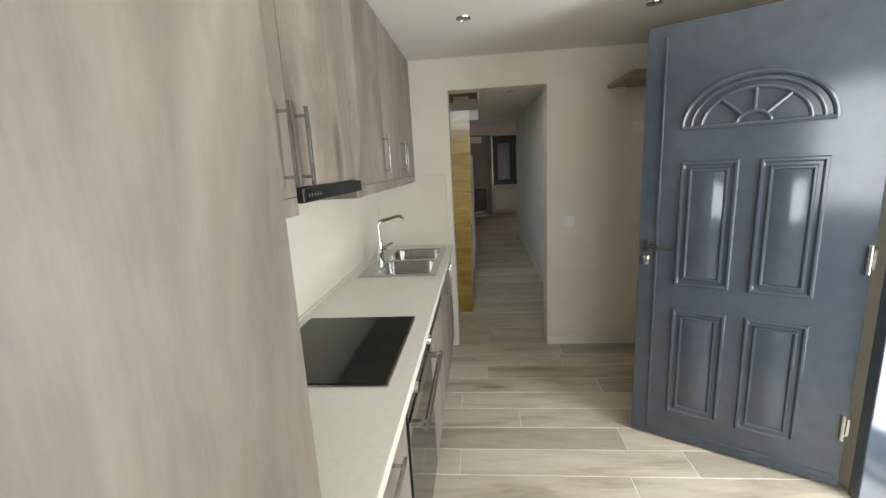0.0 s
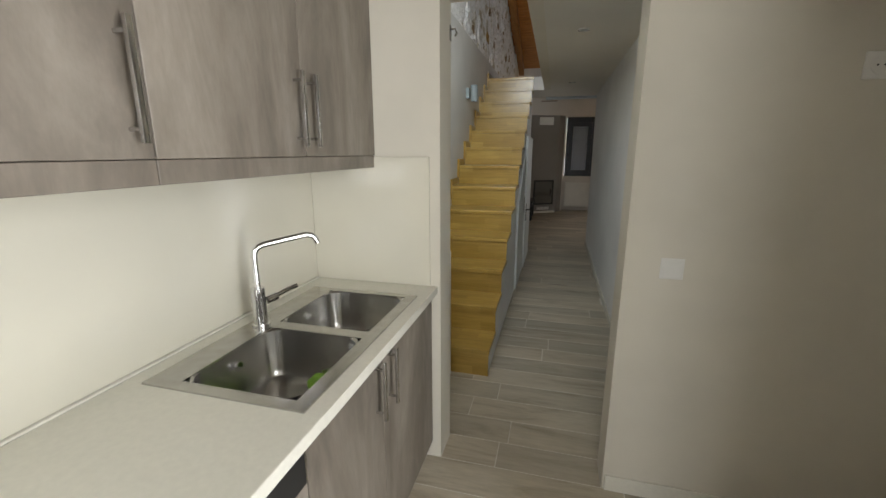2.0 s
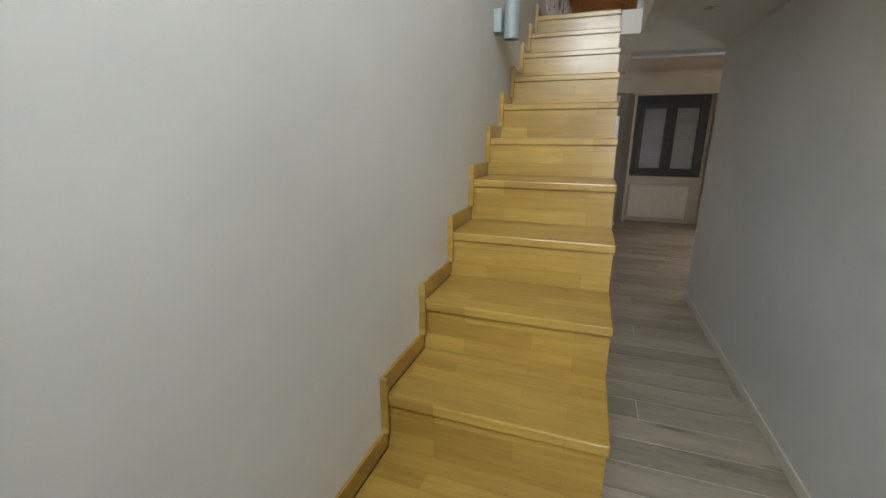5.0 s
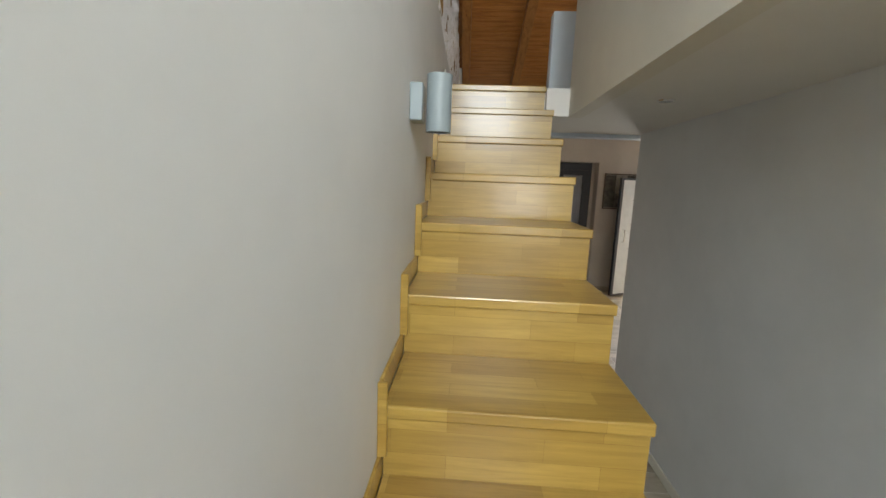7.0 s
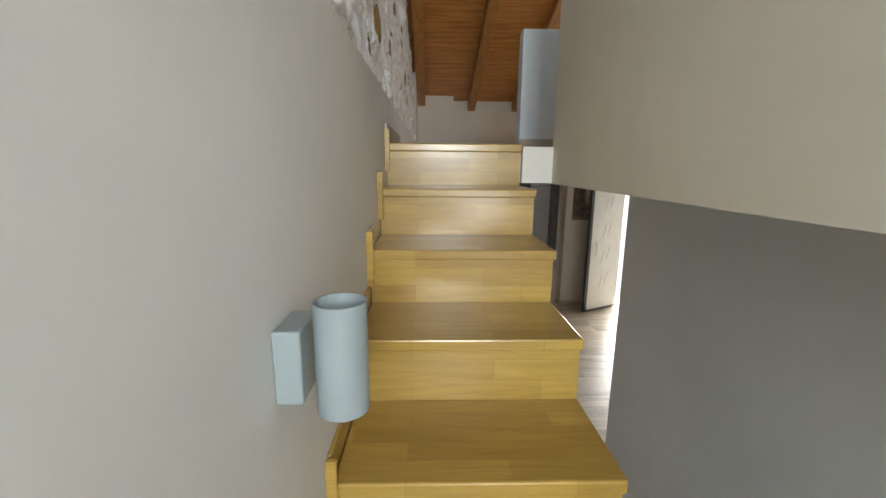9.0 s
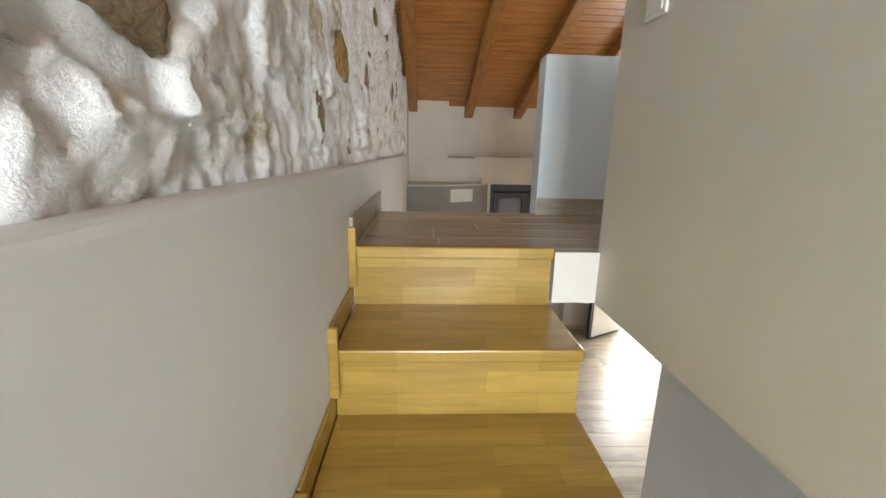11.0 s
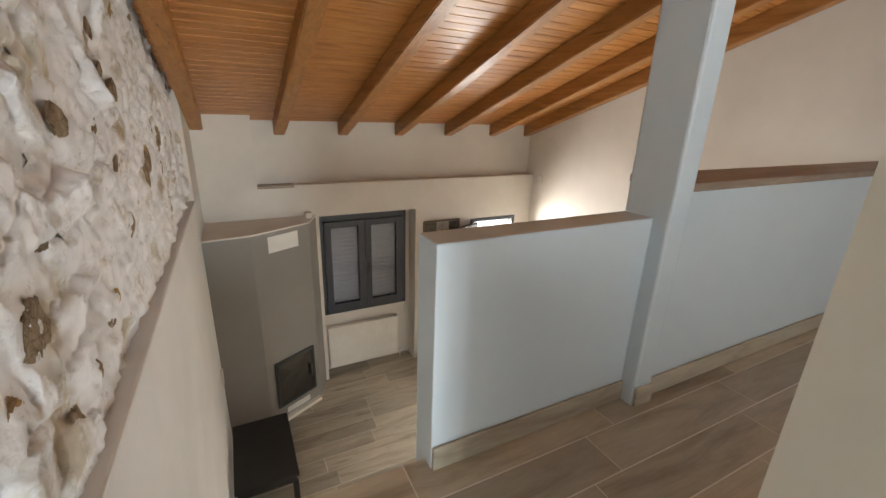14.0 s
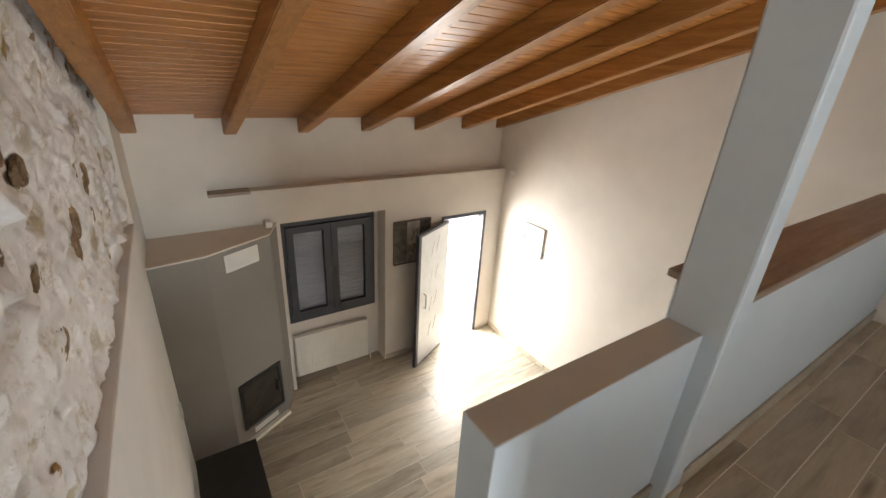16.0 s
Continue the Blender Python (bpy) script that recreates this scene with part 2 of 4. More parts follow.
def bm_cyl(p, q, r, n=16, r2=None):
    p, q = Vector(p), Vector(q)
    bm = bmesh.new()
    bmesh.ops.create_cone(bm, cap_ends=True, segments=n, radius1=r, radius2=r if r2 is None else r2, depth=(q - p).length)
    rot = (q - p).to_track_quat("Z", "Y").to_matrix().to_4x4()
    bmesh.ops.transform(bm, matrix=Matrix.Translation((p + q) / 2) @ rot, verts=bm.verts)
    return bm


def bm_join(*bms):
    out = bms[0]
    for b in bms[1:]:
        me = bpy.data.meshes.new("tmp")
        b.to_mesh(me)
        b.free()
        out.from_mesh(me)
        bpy.data.meshes.remove(me)
    return out


def bm_prism(poly, z0, z1):
    """A plan outline pulled up from z0 to z1."""
    bm = bmesh.new()
    lo = [bm.verts.new((x, y, z0)) for x, y in poly]
    hi = [bm.verts.new((x, y, z1)) for x, y in poly]
    n = len(poly)
    bm.faces.new(lo[::-1])
    bm.faces.new(hi)
    for i in range(n):
        bm.faces.new((lo[i], lo[(i + 1) % n], hi[(i + 1) % n], hi[i]))
    bmesh.ops.recalc_face_normals(bm, faces=bm.faces)
    return bm


def bm_sideprism(poly, x0, x1):
    """An outline in (y, z) pulled from x0 to x1."""
    bm = bmesh.new()
    lo = [bm.verts.new((x0, y, z)) for y, z in poly]
    hi = [bm.verts.new((x1, y, z)) for y, z in poly]
    n = len(poly)
    bm.faces.new(lo[::-1])
    bm.faces.new(hi)
    for i in range(n):
        bm.faces.new((lo[i], lo[(i + 1) % n], hi[(i + 1) % n], hi[i]))
    bmesh.ops.recalc_face_normals(bm, faces=bm.faces)
    return bm


def bm_tube(path, r, n=10):
    """A bent round bar through the points of path."""
    bm = bmesh.new()
    pts = [Vector(p) for p in path]
    rings = []
    side = None
    for i, p in enumerate(pts):
        d = (pts[min(i + 1, len(pts) - 1)] - pts[max(i - 1, 0)]).normalized()
        if side is None:
            side = d.orthogonal().normalized()
        side = (side - d * side.dot(d)).normalized()
        up = d.cross(side)
        rings.append([bm.verts.new(p + (side * math.cos(a) + up * math.sin(a)) * r) for a in (2 * math.pi * k / n for k in range(n))])
    for a, b in zip(rings, rings[1:]):
        for k in range(n):
            bm.faces.new((a[k], a[(k + 1) % n], b[(k + 1) % n], b[k]))
    bm.faces.new(rings[0][::-1])
    bm.faces.new(rings[-1])
    bmesh.ops.recalc_face_normals(bm, faces=bm.faces)
    return bm


def mesh_of(name, bm, material, smooth=False):
    me = bpy.data.meshes.new(name)
    bm.to_mesh(me)
    bm.free()
    me.materials.append(material)
    if smooth:
        me.shade_smooth()
        me.set_sharp_from_angle(angle=radians(35))
    return me


def part(name, bm, material, parent=None, label="", smooth=False):
    ob = new(name, mesh_of(name, bm, material, smooth))
    if parent is not None:
        ob.parent = parent
    if label:
        tagged(ob, label)
    return ob


def thing(name, label, category, at=(0, 0, 0), group="", m=None):
    ob = new(name)
    ob.empty_display_size = 0.1
    ob.matrix_world = m if m is not None else Matrix.Translation(at)
    return tagged(ob, label, category, group)


def structure(name, bm, material, label, category):
    return tagged(part(name, bm, material), label, category, kind="structure")


# ---- plan, in metres ----
KX0, KX1, KY0 = -0.62, 1.82, -4.3      # kitchen walls
KCEIL = 2.31
SLAB0, LOFT = 2.30, 2.47               # underside and top of the loft floor
XL, XR, YF = -0.535, 3.87, 9.30        # left and right house walls, far wall face
STEP, RUN, Y1 = 0.1905, 0.3055, 0.80   # stairs
SX0, SX1 = -0.525, 0.112
LEDGE = 2.72
LX = 4.42                              # side wall of the loft
COR = 1.0                              # corridor's right wall


def roof_z(y):
    """Underside of the roof boards."""
    return 3.41 + 0.335 * (9.45 - y) if y > 2.0 else 3.41 + 0.335 * 7.45 - 0.335 * (2.0 - y)


# ---- structure ----
structure("ground", bm_box(-150, 150, -150, 150, -0.5, -0.13), GROUND, "pale paved ground outside the house", "ground")
floor = structure("floor", bm_box(KX0 - 0.2, XR + 0.2, KY0 - 0.2, YF + 0.45, -0.125, -0.0015), GROUT, "grout bed under the wood-look floor tiles", "floor")
loft_floor = structure("floor_loft", bm_join(
    bm_box(XL, SX1 + 0.002, 4.494, 5.30, SLAB0, LOFT - 0.0015), bm_box(SX1 + 0.002, 0.29, 4.455, 5.30, SLAB0, LOFT - 0.0015), bm_box(0.29, XR, 0.2, 5.30, SLAB0, LOFT - 0.0015), bm_box(XR, LX, 0.2, 5.25, SLAB0, LOFT - 0.0015)),
    CEIL, "loft slab with white plastered edge and underside", "floor")

structure("wall_kitchen_left", bm_box(KX0 - 0.2, KX0, KY0, 0.0, 0, KCEIL), CREAM, "cream painted kitchen wall behind the worktop", "wall")
# the opening in this unseen wall is made up for the kitchen fill
structure("wall_kitchen_back", bm_join(bm_box(KX0 - 0.2, 0.3, KY0 - 0.2, KY0, 0, KCEIL), bm_box(1.5, KX1 + 0.15, KY0 - 0.2, KY0, 0, KCEIL), bm_box(0.3, 1.5, KY0 - 0.2, KY0, 0, 0.95), bm_box(0.3, 1.5, KY0 - 0.2, KY0, 2.1, KCEIL)), CREAM, "plain cream kitchen end wall", "wall")
DY0, DY1 = -2.56, -1.60
structure("wall_kitchen_right", bm_join(
    bm_box(KX1, KX1 + 0.2, KY0, DY0, 0, KCEIL), bm_box(KX1, KX1 + 0.2, DY1, 0.0, 0, KCEIL), bm_box(KX1, KX1 + 0.2, DY0, DY1, 2.12, KCEIL)),
    CREAM, "cream painted wall with the entrance opening", "wall")
structure("wall_doorway", bm_join(
    bm_box(KX0 - 0.2, 0.0, 0.0, 0.18, 0, KCEIL), bm_box(0.746, KX1 + 0.2, 0.0, 0.18, 0, KCEIL), bm_box(0.0, 0.746, 0.0, 0.18, 2.08, KCEIL)),
    CREAM, "cream plastered wall with a tall open doorway", "wall")
structure("ceiling_kitchen", bm_box(KX0 - 0.2, KX1 + 0.2, KY0 - 0.2, 0.2, KCEIL, KCEIL + 0.15), CEIL, "flat off-white kitchen ceiling", "ceiling")
# the gap over the stairs is made up, unseen, and holds the stair fill
structure("wall_upper_rear", bm_join(
    bm_box(XL - 0.3, -0.45, -0.05, 0.2, KCEIL + 0.15, 5.6), bm_box(2.6, LX + 0.2, -0.05, 0.2, KCEIL + 0.15, 5.6),
    bm_box(-0.45, 0.45, -0.05, 0.2, KCEIL + 0.15, 2.49), bm_box(-0.45, 0.45, -0.05, 0.2, 3.57, 5.6), bm_box(0.45, 2.6, -0.05, 0.2, KCEIL + 0.15, 5.6)), WARM, "plain rear wall of the loft", "wall")
structure("wall_left", bm_box(XL - 0.35, XL, 0.18, YF + 0.4, 0, LEDGE, 0.012, 2), STAIRWALL, "smooth white plaster wall beside the stairs with a ledge on top", "wall")
structure("wall_left_backing", bm_box(XL - 0.35, XL - 0.17, -0.05, YF + 0.4, LEDGE - 0.03, 6.2), WARM, "backing of the rubble wall", "wall")
structure("wall_left_end", bm_box(XL - 0.16, XL - 0.002, 8.62, YF, LEDGE, roof_z(9.0) + 0.1), WARM, "plain plaster end of the rubble wall", "wall")
structure("wall_right", bm_join(bm_box(XR, LX + 0.2, 5.25, YF + 0.4, SLAB0, 6.2), bm_box(XR, XR + 0.2, 5.04, YF + 0.4, 0, SLAB0), bm_box(LX, LX + 0.2, 0.2, 5.249, SLAB0, 6.2)),
          WARM, "warm white plastered side wall", "wall")
structure("wall_living_rear", bm_box(COR + 0.13, XR, 5.04, 5.19, 0, SLAB0), WARM, "plain plaster wall under the loft", "wall")
CD0, CD1 = 0.42, 1.23
structure("wall_corridor", bm_join(
    bm_box(COR, COR + 0.13, CD1, 5.19, 0, SLAB0), bm_box(COR, COR + 0.13, 0.18, CD0, 0, SLAB0), bm_box(COR, COR + 0.13, CD0, CD1, 2.05, SLAB0)),
    STAIRWALL, "white plaster corridor wall with a side doorway", "wall")
structure("wall_side_room", bm_join(bm_box(2.4, 2.5, 0.18, 2.6, 0, SLAB0), bm_box(COR + 0.13, 2.4, 2.5, 2.6, 0, SLAB0)), WARM, "plain wall of the unlit side room", "wall")
# far wall: lower part proud of the upper one, a shallow full-height window bay
WX0, WX1, WZ0, WZ1 = 0.69, 1.88, 0.87, 2.31
FD0, FD1 = 2.80, 3.58
structure("wall_far", bm_join(
    bm_box(XL - 0.34, WX0 - 0.02, YF, YF + 0.4, 0, 2.70), bm_box(WX0 - 0.02, WX1 + 0.06, YF, YF + 0.4, WZ1, 2.70),
    bm_box(WX1 + 0.06, FD0, YF, YF + 0.4, 0, 2.70), bm_box(FD0, FD1, YF, YF + 0.4, 2.10, 2.70), bm_box(FD1, XR, YF, YF + 0.4, 0, 2.70),
    bm_box(WX0 - 0.02, WX1 + 0.06, YF + 0.24, YF + 0.4, 0, WZ0), bm_box(WX1, WX1 + 0.06, YF + 0.24, YF + 0.4, WZ0, WZ1),
    bm_box(XL - 0.34, 0.03, YF + 0.002, YF + 0.4, 2.70, 3.8), bm_box(0.03, XR, YF + 0.16, YF + 0.4, 2.70, 3.8)),
    WARM, "warm plaster wall with a beam ledge and a window bay", "wall")
structure("trim_ledge", bm_box(0.03, 0.42, YF - 0.012, YF + 0.16, 2.675, 2.705, 0.004), CAPW, "short brown lower lip of the wall ledge", "trim")

# loft half walls, pillar, parapet beside the stairs
structure("wall_half", bm_box(0.258, 1.105, 5.25, 5.37, LOFT - 0.2, 3.222, 0.004, 2), BLUEISH, "pale blue-white half wall with crisp top edges", "half wall")
structure("wall_half_long", bm_box(1.205, XR, 5.215, 5.42, LOFT - 0.2, 3.3135, 0.002, 1), BLUEISH, "pale blue-white loft half wall", "half wall")
structure("trim_half_wall", bm_box(1.206, XR - 0.036, 5.206, 5.46, 3.314, 3.345, 0.004), CAPW, "brown cap along the loft half wall", "trim")
structure("pillar", bm_box(1.105, 1.205, 5.188, 5.375, LOFT - 0.2, roof_z(5.28) - 0.005, 0.01, 2), BLUEISH, "square pale blue-white plastered pillar up to the roof", "pillar")
structure("pillar_side", bm_box(XR - 0.035, XR + 0.12, 5.13, 5.248, LOFT - 0.1, roof_z(5.2) - 0.005, 0.006, 2), WARM, "pale plastered pier at the end of the loft half wall", "pillar")
structure("wall_parapet", bm_sideprism([(0.2, SLAB0 - 0.003), (4.472, SLAB0 - 0.003), (4.472, roof_z(4.472) - 0.005), (4.365, roof_z(4.365) - 0.005), (4.365, 3.215), (0.2, 3.215)], 0.258, 0.345),
          CREAM, "cream plastered parapet and slim post beside the stairwell", "half wall")
for nm, b in (("baseboard_half_wall", (0.26, 1.105, 5.236, 5.249)), ("baseboard_pillar", (1.107, 1.203, 5.174, 5.187)), ("baseboard_half_long", (1.206, XR, 5.201, 5.214))):
    structure(nm, bm_box(*b, LOFT, LOFT + 0.085, 0.003), TILE, "wood-look tile skirting on the loft", "baseboard")
structure("baseboard_landing", bm_box(XL, XL + 0.013, 4.47, 5.30, LOFT, LOFT + 0.10, 0.003), TILE, "wood-look tile skirting beside the landing", "baseboard")
structure("baseboard_kitchen", bm_box(0.755, KX1, -0.013, 0, 0, 0.075, 0.003), COUNTER, "cream tile skirting in the kitchen", "baseboard")
structure("baseboard_corridor", bm_box(COR - 0.012, COR, 1.55, 5.19, 0, 0.07, 0.003), COUNTER, "pale tile skirting along the corridor", "baseboard")
structure("baseboard_far", bm_box(WX1 + 0.07, FD0 - 0.06, YF - 0.012, YF, 0, 0.08, 0.003), TILE, "wood-look tile skirting on the far wall", "baseboard")
structure("baseboard_right", bm_box(XR - 0.012, XR, 5.2, YF - 0.02, 0, 0.08, 0.003), TILE, "wood-look tile skirting on the side wall", "baseboard")

# roof: boards in one mesh, rafters
def roof():
    bm = bmesh.new()
    def slab(a, b, t0, t1):
        c = []
        for x in (XL - 0.3, LX + 0.2):
            c.append([(x, a, roof_z(a) + t0), (x, b, roof_z(b) + t0), (x, b, roof_z(b) + t1), (x, a, roof_z(a) + t1)])
        vs = [[bm.verts.new(p) for p in s] for s in c]
        bm.faces.new(vs[0][::-1])
        bm.faces.new(vs[1])
        for i in range(4):
            j = (i + 1) % 4
            bm.faces.new((vs[0][i], vs[0][j], vs[1][j], vs[1][i]))
    w = 0.088
    for a0, a1 in ((-0.1, 2.0), (2.0, 9.7)):
        n = int((a1 - a0) / w)
        for i in range(n):
            a = a0 + i * (a1 - a0) / n
            b = a0 + (i + 1) * (a1 - a0) / n
            slab(a + 0.005, b - 0.005, 0, 0.018)
        slab(a0, a1, 0.012, 0.07)
    bmesh.ops.recalc_face_normals(bm, faces=bm.faces)
    return bm


structure("ceiling", roof(), BOARD, "sloping roof lined with orange-stained pine boards", "ceiling")


def rafter(x, w, d):
    pts = [(9.462, roof_z(9.462)), (2.0, roof_z(2.0)), (-0.05, roof_z(-0.05))]
    poly = pts + [(y, z - d) for y, z in reversed(pts)]
    bm = bm_sideprism([(y, z - 0.001) for y, z in poly], x - w / 2, x + w / 2)
    bmesh.ops.bevel(bm, geom=[e for e in bm.edges if abs(e.verts[0].co.x - e.verts[1].co.x) < 1e-4 and abs(e.verts[0].co.y - e.verts[1].co.y) > 0.5], offset=0.008, segments=2, affect="EDGES")
    return bm


for x in (-0.475, 0.325, 1.045, 1.765, 2.475, 3.195, 3.80):
    tagged(part("rafter", rafter(x, 0.12, 0.155), BEAM), "orange-brown stained pine rafter under the roof boards", "beam", "roof rafters", "structure")


# rubble wall above the ledge: relief of rounded stones under limewash, some stones bare
def rubble():
    rng = np.random.RandomState(3)
    y0, y1, z0, z1 = 0.2, 8.62, LEDGE - 0.02, 5.95
    seeds = []
    z = z0 - 0.1
    while z < z1 + 0.1:
        y = y0 - 0.2 + rng.rand() * 0.2
        while y < y1 + 0.2:
            seeds.append((y + rng.randn() * 0.03, z + rng.randn() * 0.03))
            y += 0.10 + 0.22 * rng.rand()
        z += 0.10 + 0.07 * rng.rand()
    P = np.array(seeds)
    amp = 0.004 + 0.028 * rng.rand(len(P)) ** 1.3
    tilt = rng.randn(len(P), 2) * 0.16

    def field(Y, Z, fn):
        return np.array([[fn(a, b) for b in Z] for a in Y])

    def patch(ya, yb, za, zb, s):
        ny, nz = int(round((yb - ya) / s)) + 1, int(round((zb - za) / s)) + 1
        Y, Z = np.linspace(ya, yb, ny), np.linspace(za, zb, nz)
        wa = field(Y, Z, lambda a, b: noise.fractal((a * 6, b * 6, 0.3), 1.0, 2.0, 3))
        wb = field(Y, Z, lambda a, b: noise.fractal((a * 6, b * 6, 9.3), 1.0, 2.0, 3))
        grit = field(Y, Z, lambda a, b: noise.fractal((a * 24, b * 24, 2.1), 0.7, 2.0, 4))
        lump = field(Y, Z, lambda a, b: noise.noise((a * 3.5, b * 5, 4.1)))
        smear = field(Y, Z, lambda a, b: noise.fractal((a * 2.6, b * 3.2, 7.7), 1.0, 2.0, 3))
        chip = field(Y, Z, lambda a, b: noise.fractal((a * 8, b * 14, 14.1), 0.9, 2.0, 4))
        X = np.zeros((ny, nz))
        r = np.arange(nz)
        for i in range(ny):
            near = np.abs(P[:, 0] - Y[i]) < 0.45
            Q, A, T = P[near], amp[near], tilt[near]
            dy = (Y[i] + 0.045 * wa[i][:, None] - Q[None, :, 0]) * 0.75
            dz = Z[:, None] + 0.045 * wb[i][:, None] - Q[None, :, 1]
            d = np.sqrt(dy * dy + dz * dz)
            k = np.argpartition(d, 1, axis=1)[:, :2]
            da, db = d[r, k[:, 0]], d[r, k[:, 1]]
            first = np.where(da <= db, k[:, 0], k[:, 1])
            gap = np.abs(db - da)
            edge = np.clip(gap / (0.012 + 0.03 * np.abs(wb[i])), 0, 1)
            stone = A[first] * edge + edge * (T[first, 0] * dy[r, first] + T[first, 1] * dz[r, first])
            cover = np.clip(0.55 + 1.6 * smear[i], 0, 1) * 0.6
            X[i] = stone * (1 - cover) + 0.011 * cover + 0.008 * lump[i] + 0.008 * grit[i] - 0.046 * np.clip(chip[i] - 0.32, 0, 0.5)
        X = XL - 0.066 + X
        verts = np.stack([X, *np.meshgrid(Y, Z, indexing="ij")], -1).reshape(-1, 3)
        ids = np.arange(ny * nz).reshape(ny, nz)
        return verts, np.stack([ids[:-1, :-1], ids[1:, :-1], ids[1:, 1:], ids[:-1, 1:]], -1).reshape(-1, 4)

    verts, faces, base = [], [], 0
    # finer where the walk passes close by
    for a in ((y0, 2.6, z0, 4.2, 0.03), (2.6, 5.6, z0, 4.2, 0.010), (5.6, y1, z0, 4.2, 0.017), (y0, y1, 4.2, z1, 0.03)):
        v, f = patch(*a)
        verts.append(v)
        faces.append(f + base)
        base += len(v)
    me = bpy.data.meshes.new("wall_rubble")
    me.from_pydata(np.concatenate(verts).tolist(), [], np.concatenate(faces).tolist())
    me.materials.append(STONE)
    me.shade_smooth()
    return tagged(new("wall_rubble", me), "limewashed rubble stone wall with rough mortar", "stone wall", kind="structure")


def pebble(seed, flat):
    """A broken stone face: a ball cut by flat planes, with a chipped surface."""
    rg = random.Random(seed)
    bm = bmesh.new()
    bmesh.ops.create_icosphere(bm, subdivisions=4, radius=1.25)
    cuts = [(Vector((rg.uniform(-0.25, 0.25), math.cos(a), math.sin(a))).normalized(), rg.uniform(0.62, 1.0)) for a in (rg.uniform(0.7, 1.3) * k for k in range(7))]
    cuts += [(Vector((1, rg.uniform(-0.3, 0.3), rg.uniform(-0.3, 0.3))).normalized(), 0.8)]
    for v in bm.verts:
        for n, d in cuts:
            o = v.co.dot(n) - d
            if o > 0:
                v.co -= n * o
        q = v.co * 2.2 + Vector((seed * 7.1, 0, 0))
        v.co *= 1 + 0.16 * noise.noise(q) + 0.13 * noise.fractal(q * 2.7, 0.8, 2.0, 4)
        v.co.x *= flat
    return bm


rubble_wall = rubble()
STONES = [(4.75, 3.09, 0.092, 0.072, 1), (4.92, 3.47, 0.085, 0.06, 0), (4.83, 2.78, 0.03, 0.045, 0), (7.54, 3.36, 0.05, 0.07, 0), (4.394, 2.87, 0.05, 0.06, 0), (3.66, 2.92, 0.055, 0.05, 0), (5.42, 2.80, 0.05, 0.07, 0), (7.02, 3.27, 0.05, 0.08, 0), (6.34, 3.09, 0.06, 0.05, 0), (5.35, 3.12, 0.05, 0.07, 0),
          (3.2, 3.35, 0.06, 0.06, 1), (5.8, 3.5, 0.05, 0.05, 0), (6.1, 3.15, 0.05, 0.06, 0), (6.5, 3.6, 0.06, 0.05, 0), (6.9, 3.2, 0.06, 0.06, 0)]
rs = random.Random(5)
for i in range(50):
    STONES.append((rs.uniform(5.2, 8.5), rs.uniform(2.85, 4.4), rs.uniform(0.02, 0.042), rs.uniform(0.02, 0.045), 1 if rs.random() < 0.2 else 0))
peb = [[mesh_of("bare_stone", pebble(k, 0.22), mt, True) for k in range(4)] for mt in (BROWNSTONE, OCHRE)]
for i, (y, z, a, b, c) in enumerate(STONES):
    o = new("bare_stone", peb[c][i % 4])
    o.parent = rubble_wall
    o.matrix_basis = Matrix.Translation((XL - 0.056, y, z)) @ Matrix.Rotation(rs.uniform(-0.5, 0.5), 4, "X") @ Matrix.Diagonal((min(a, b) * 0.6, a * 1.25, b, 1))


# ---- stairs ----
stairs = thing("staircase", "varnished honey-coloured oak staircase against a white wall", "staircase", (0, 0, 0))
tread_me = mesh_of("tread", bm_box(SX0, SX1, -0.008, RUN + 0.02, -0.034, 0, 0.005, 2), OAK)
riser_me = mesh_of("riser", bm_box(SX0 + 0.001, SX1 - 0.006, 0.004, 0.022, 0.0005, STEP - 0.0345), OAK)
skirt_me = mesh_of("skirting", bm_join(bm_box(XL + 0.0005, SX0 - 0.0005, 0.0, RUN + 0.004, 0.0, 0.065, 0.002), bm_box(XL + 0.0005, SX0 + 0.014, -0.022, -0.0085, -STEP + 0.065, 0.065, 0.002)), OAK)
for k in range(1, 14):
    y, z = Y1 + (k - 1) * RUN, STEP * k
    ob = new("riser", riser_me)
    ob.parent, ob.location = stairs, (0, y, z - STEP)
    if k < 13:
        ob = new("tread", tread_me)
        ob.parent, ob.location = stairs, (0, y, z)
    ob = new("skirting", skirt_me)
    ob.parent, ob.location = stairs, (0, y, z)
part("nosing", bm_box(SX0, SX1, Y1 + 12 * RUN - 0.008, Y1 + 12 * RUN + 0.032, 13 * STEP - 0.034, 13 * STEP + 0.004, 0.006, 2), OAK, stairs)
side = [(Y1 + 0.03, 0.0)]
for k in range(1, 13):
    side += [(Y1 + (k - 1) * RUN + 0.026, k * STEP - 0.036), (Y1 + k * RUN + 0.026, k * STEP - 0.036)]
side += [(Y1 + 12 * RUN + 0.026, 0.0)]
part("stair_wall", bm_sideprism(side, SX0 + 0.01, SX1 - 0.012), STAIRWALL, stairs, "white plastered side of the stairs")


# ---- kitchen ----
WF = -0.035           # fronts of the base units
KW = KX0


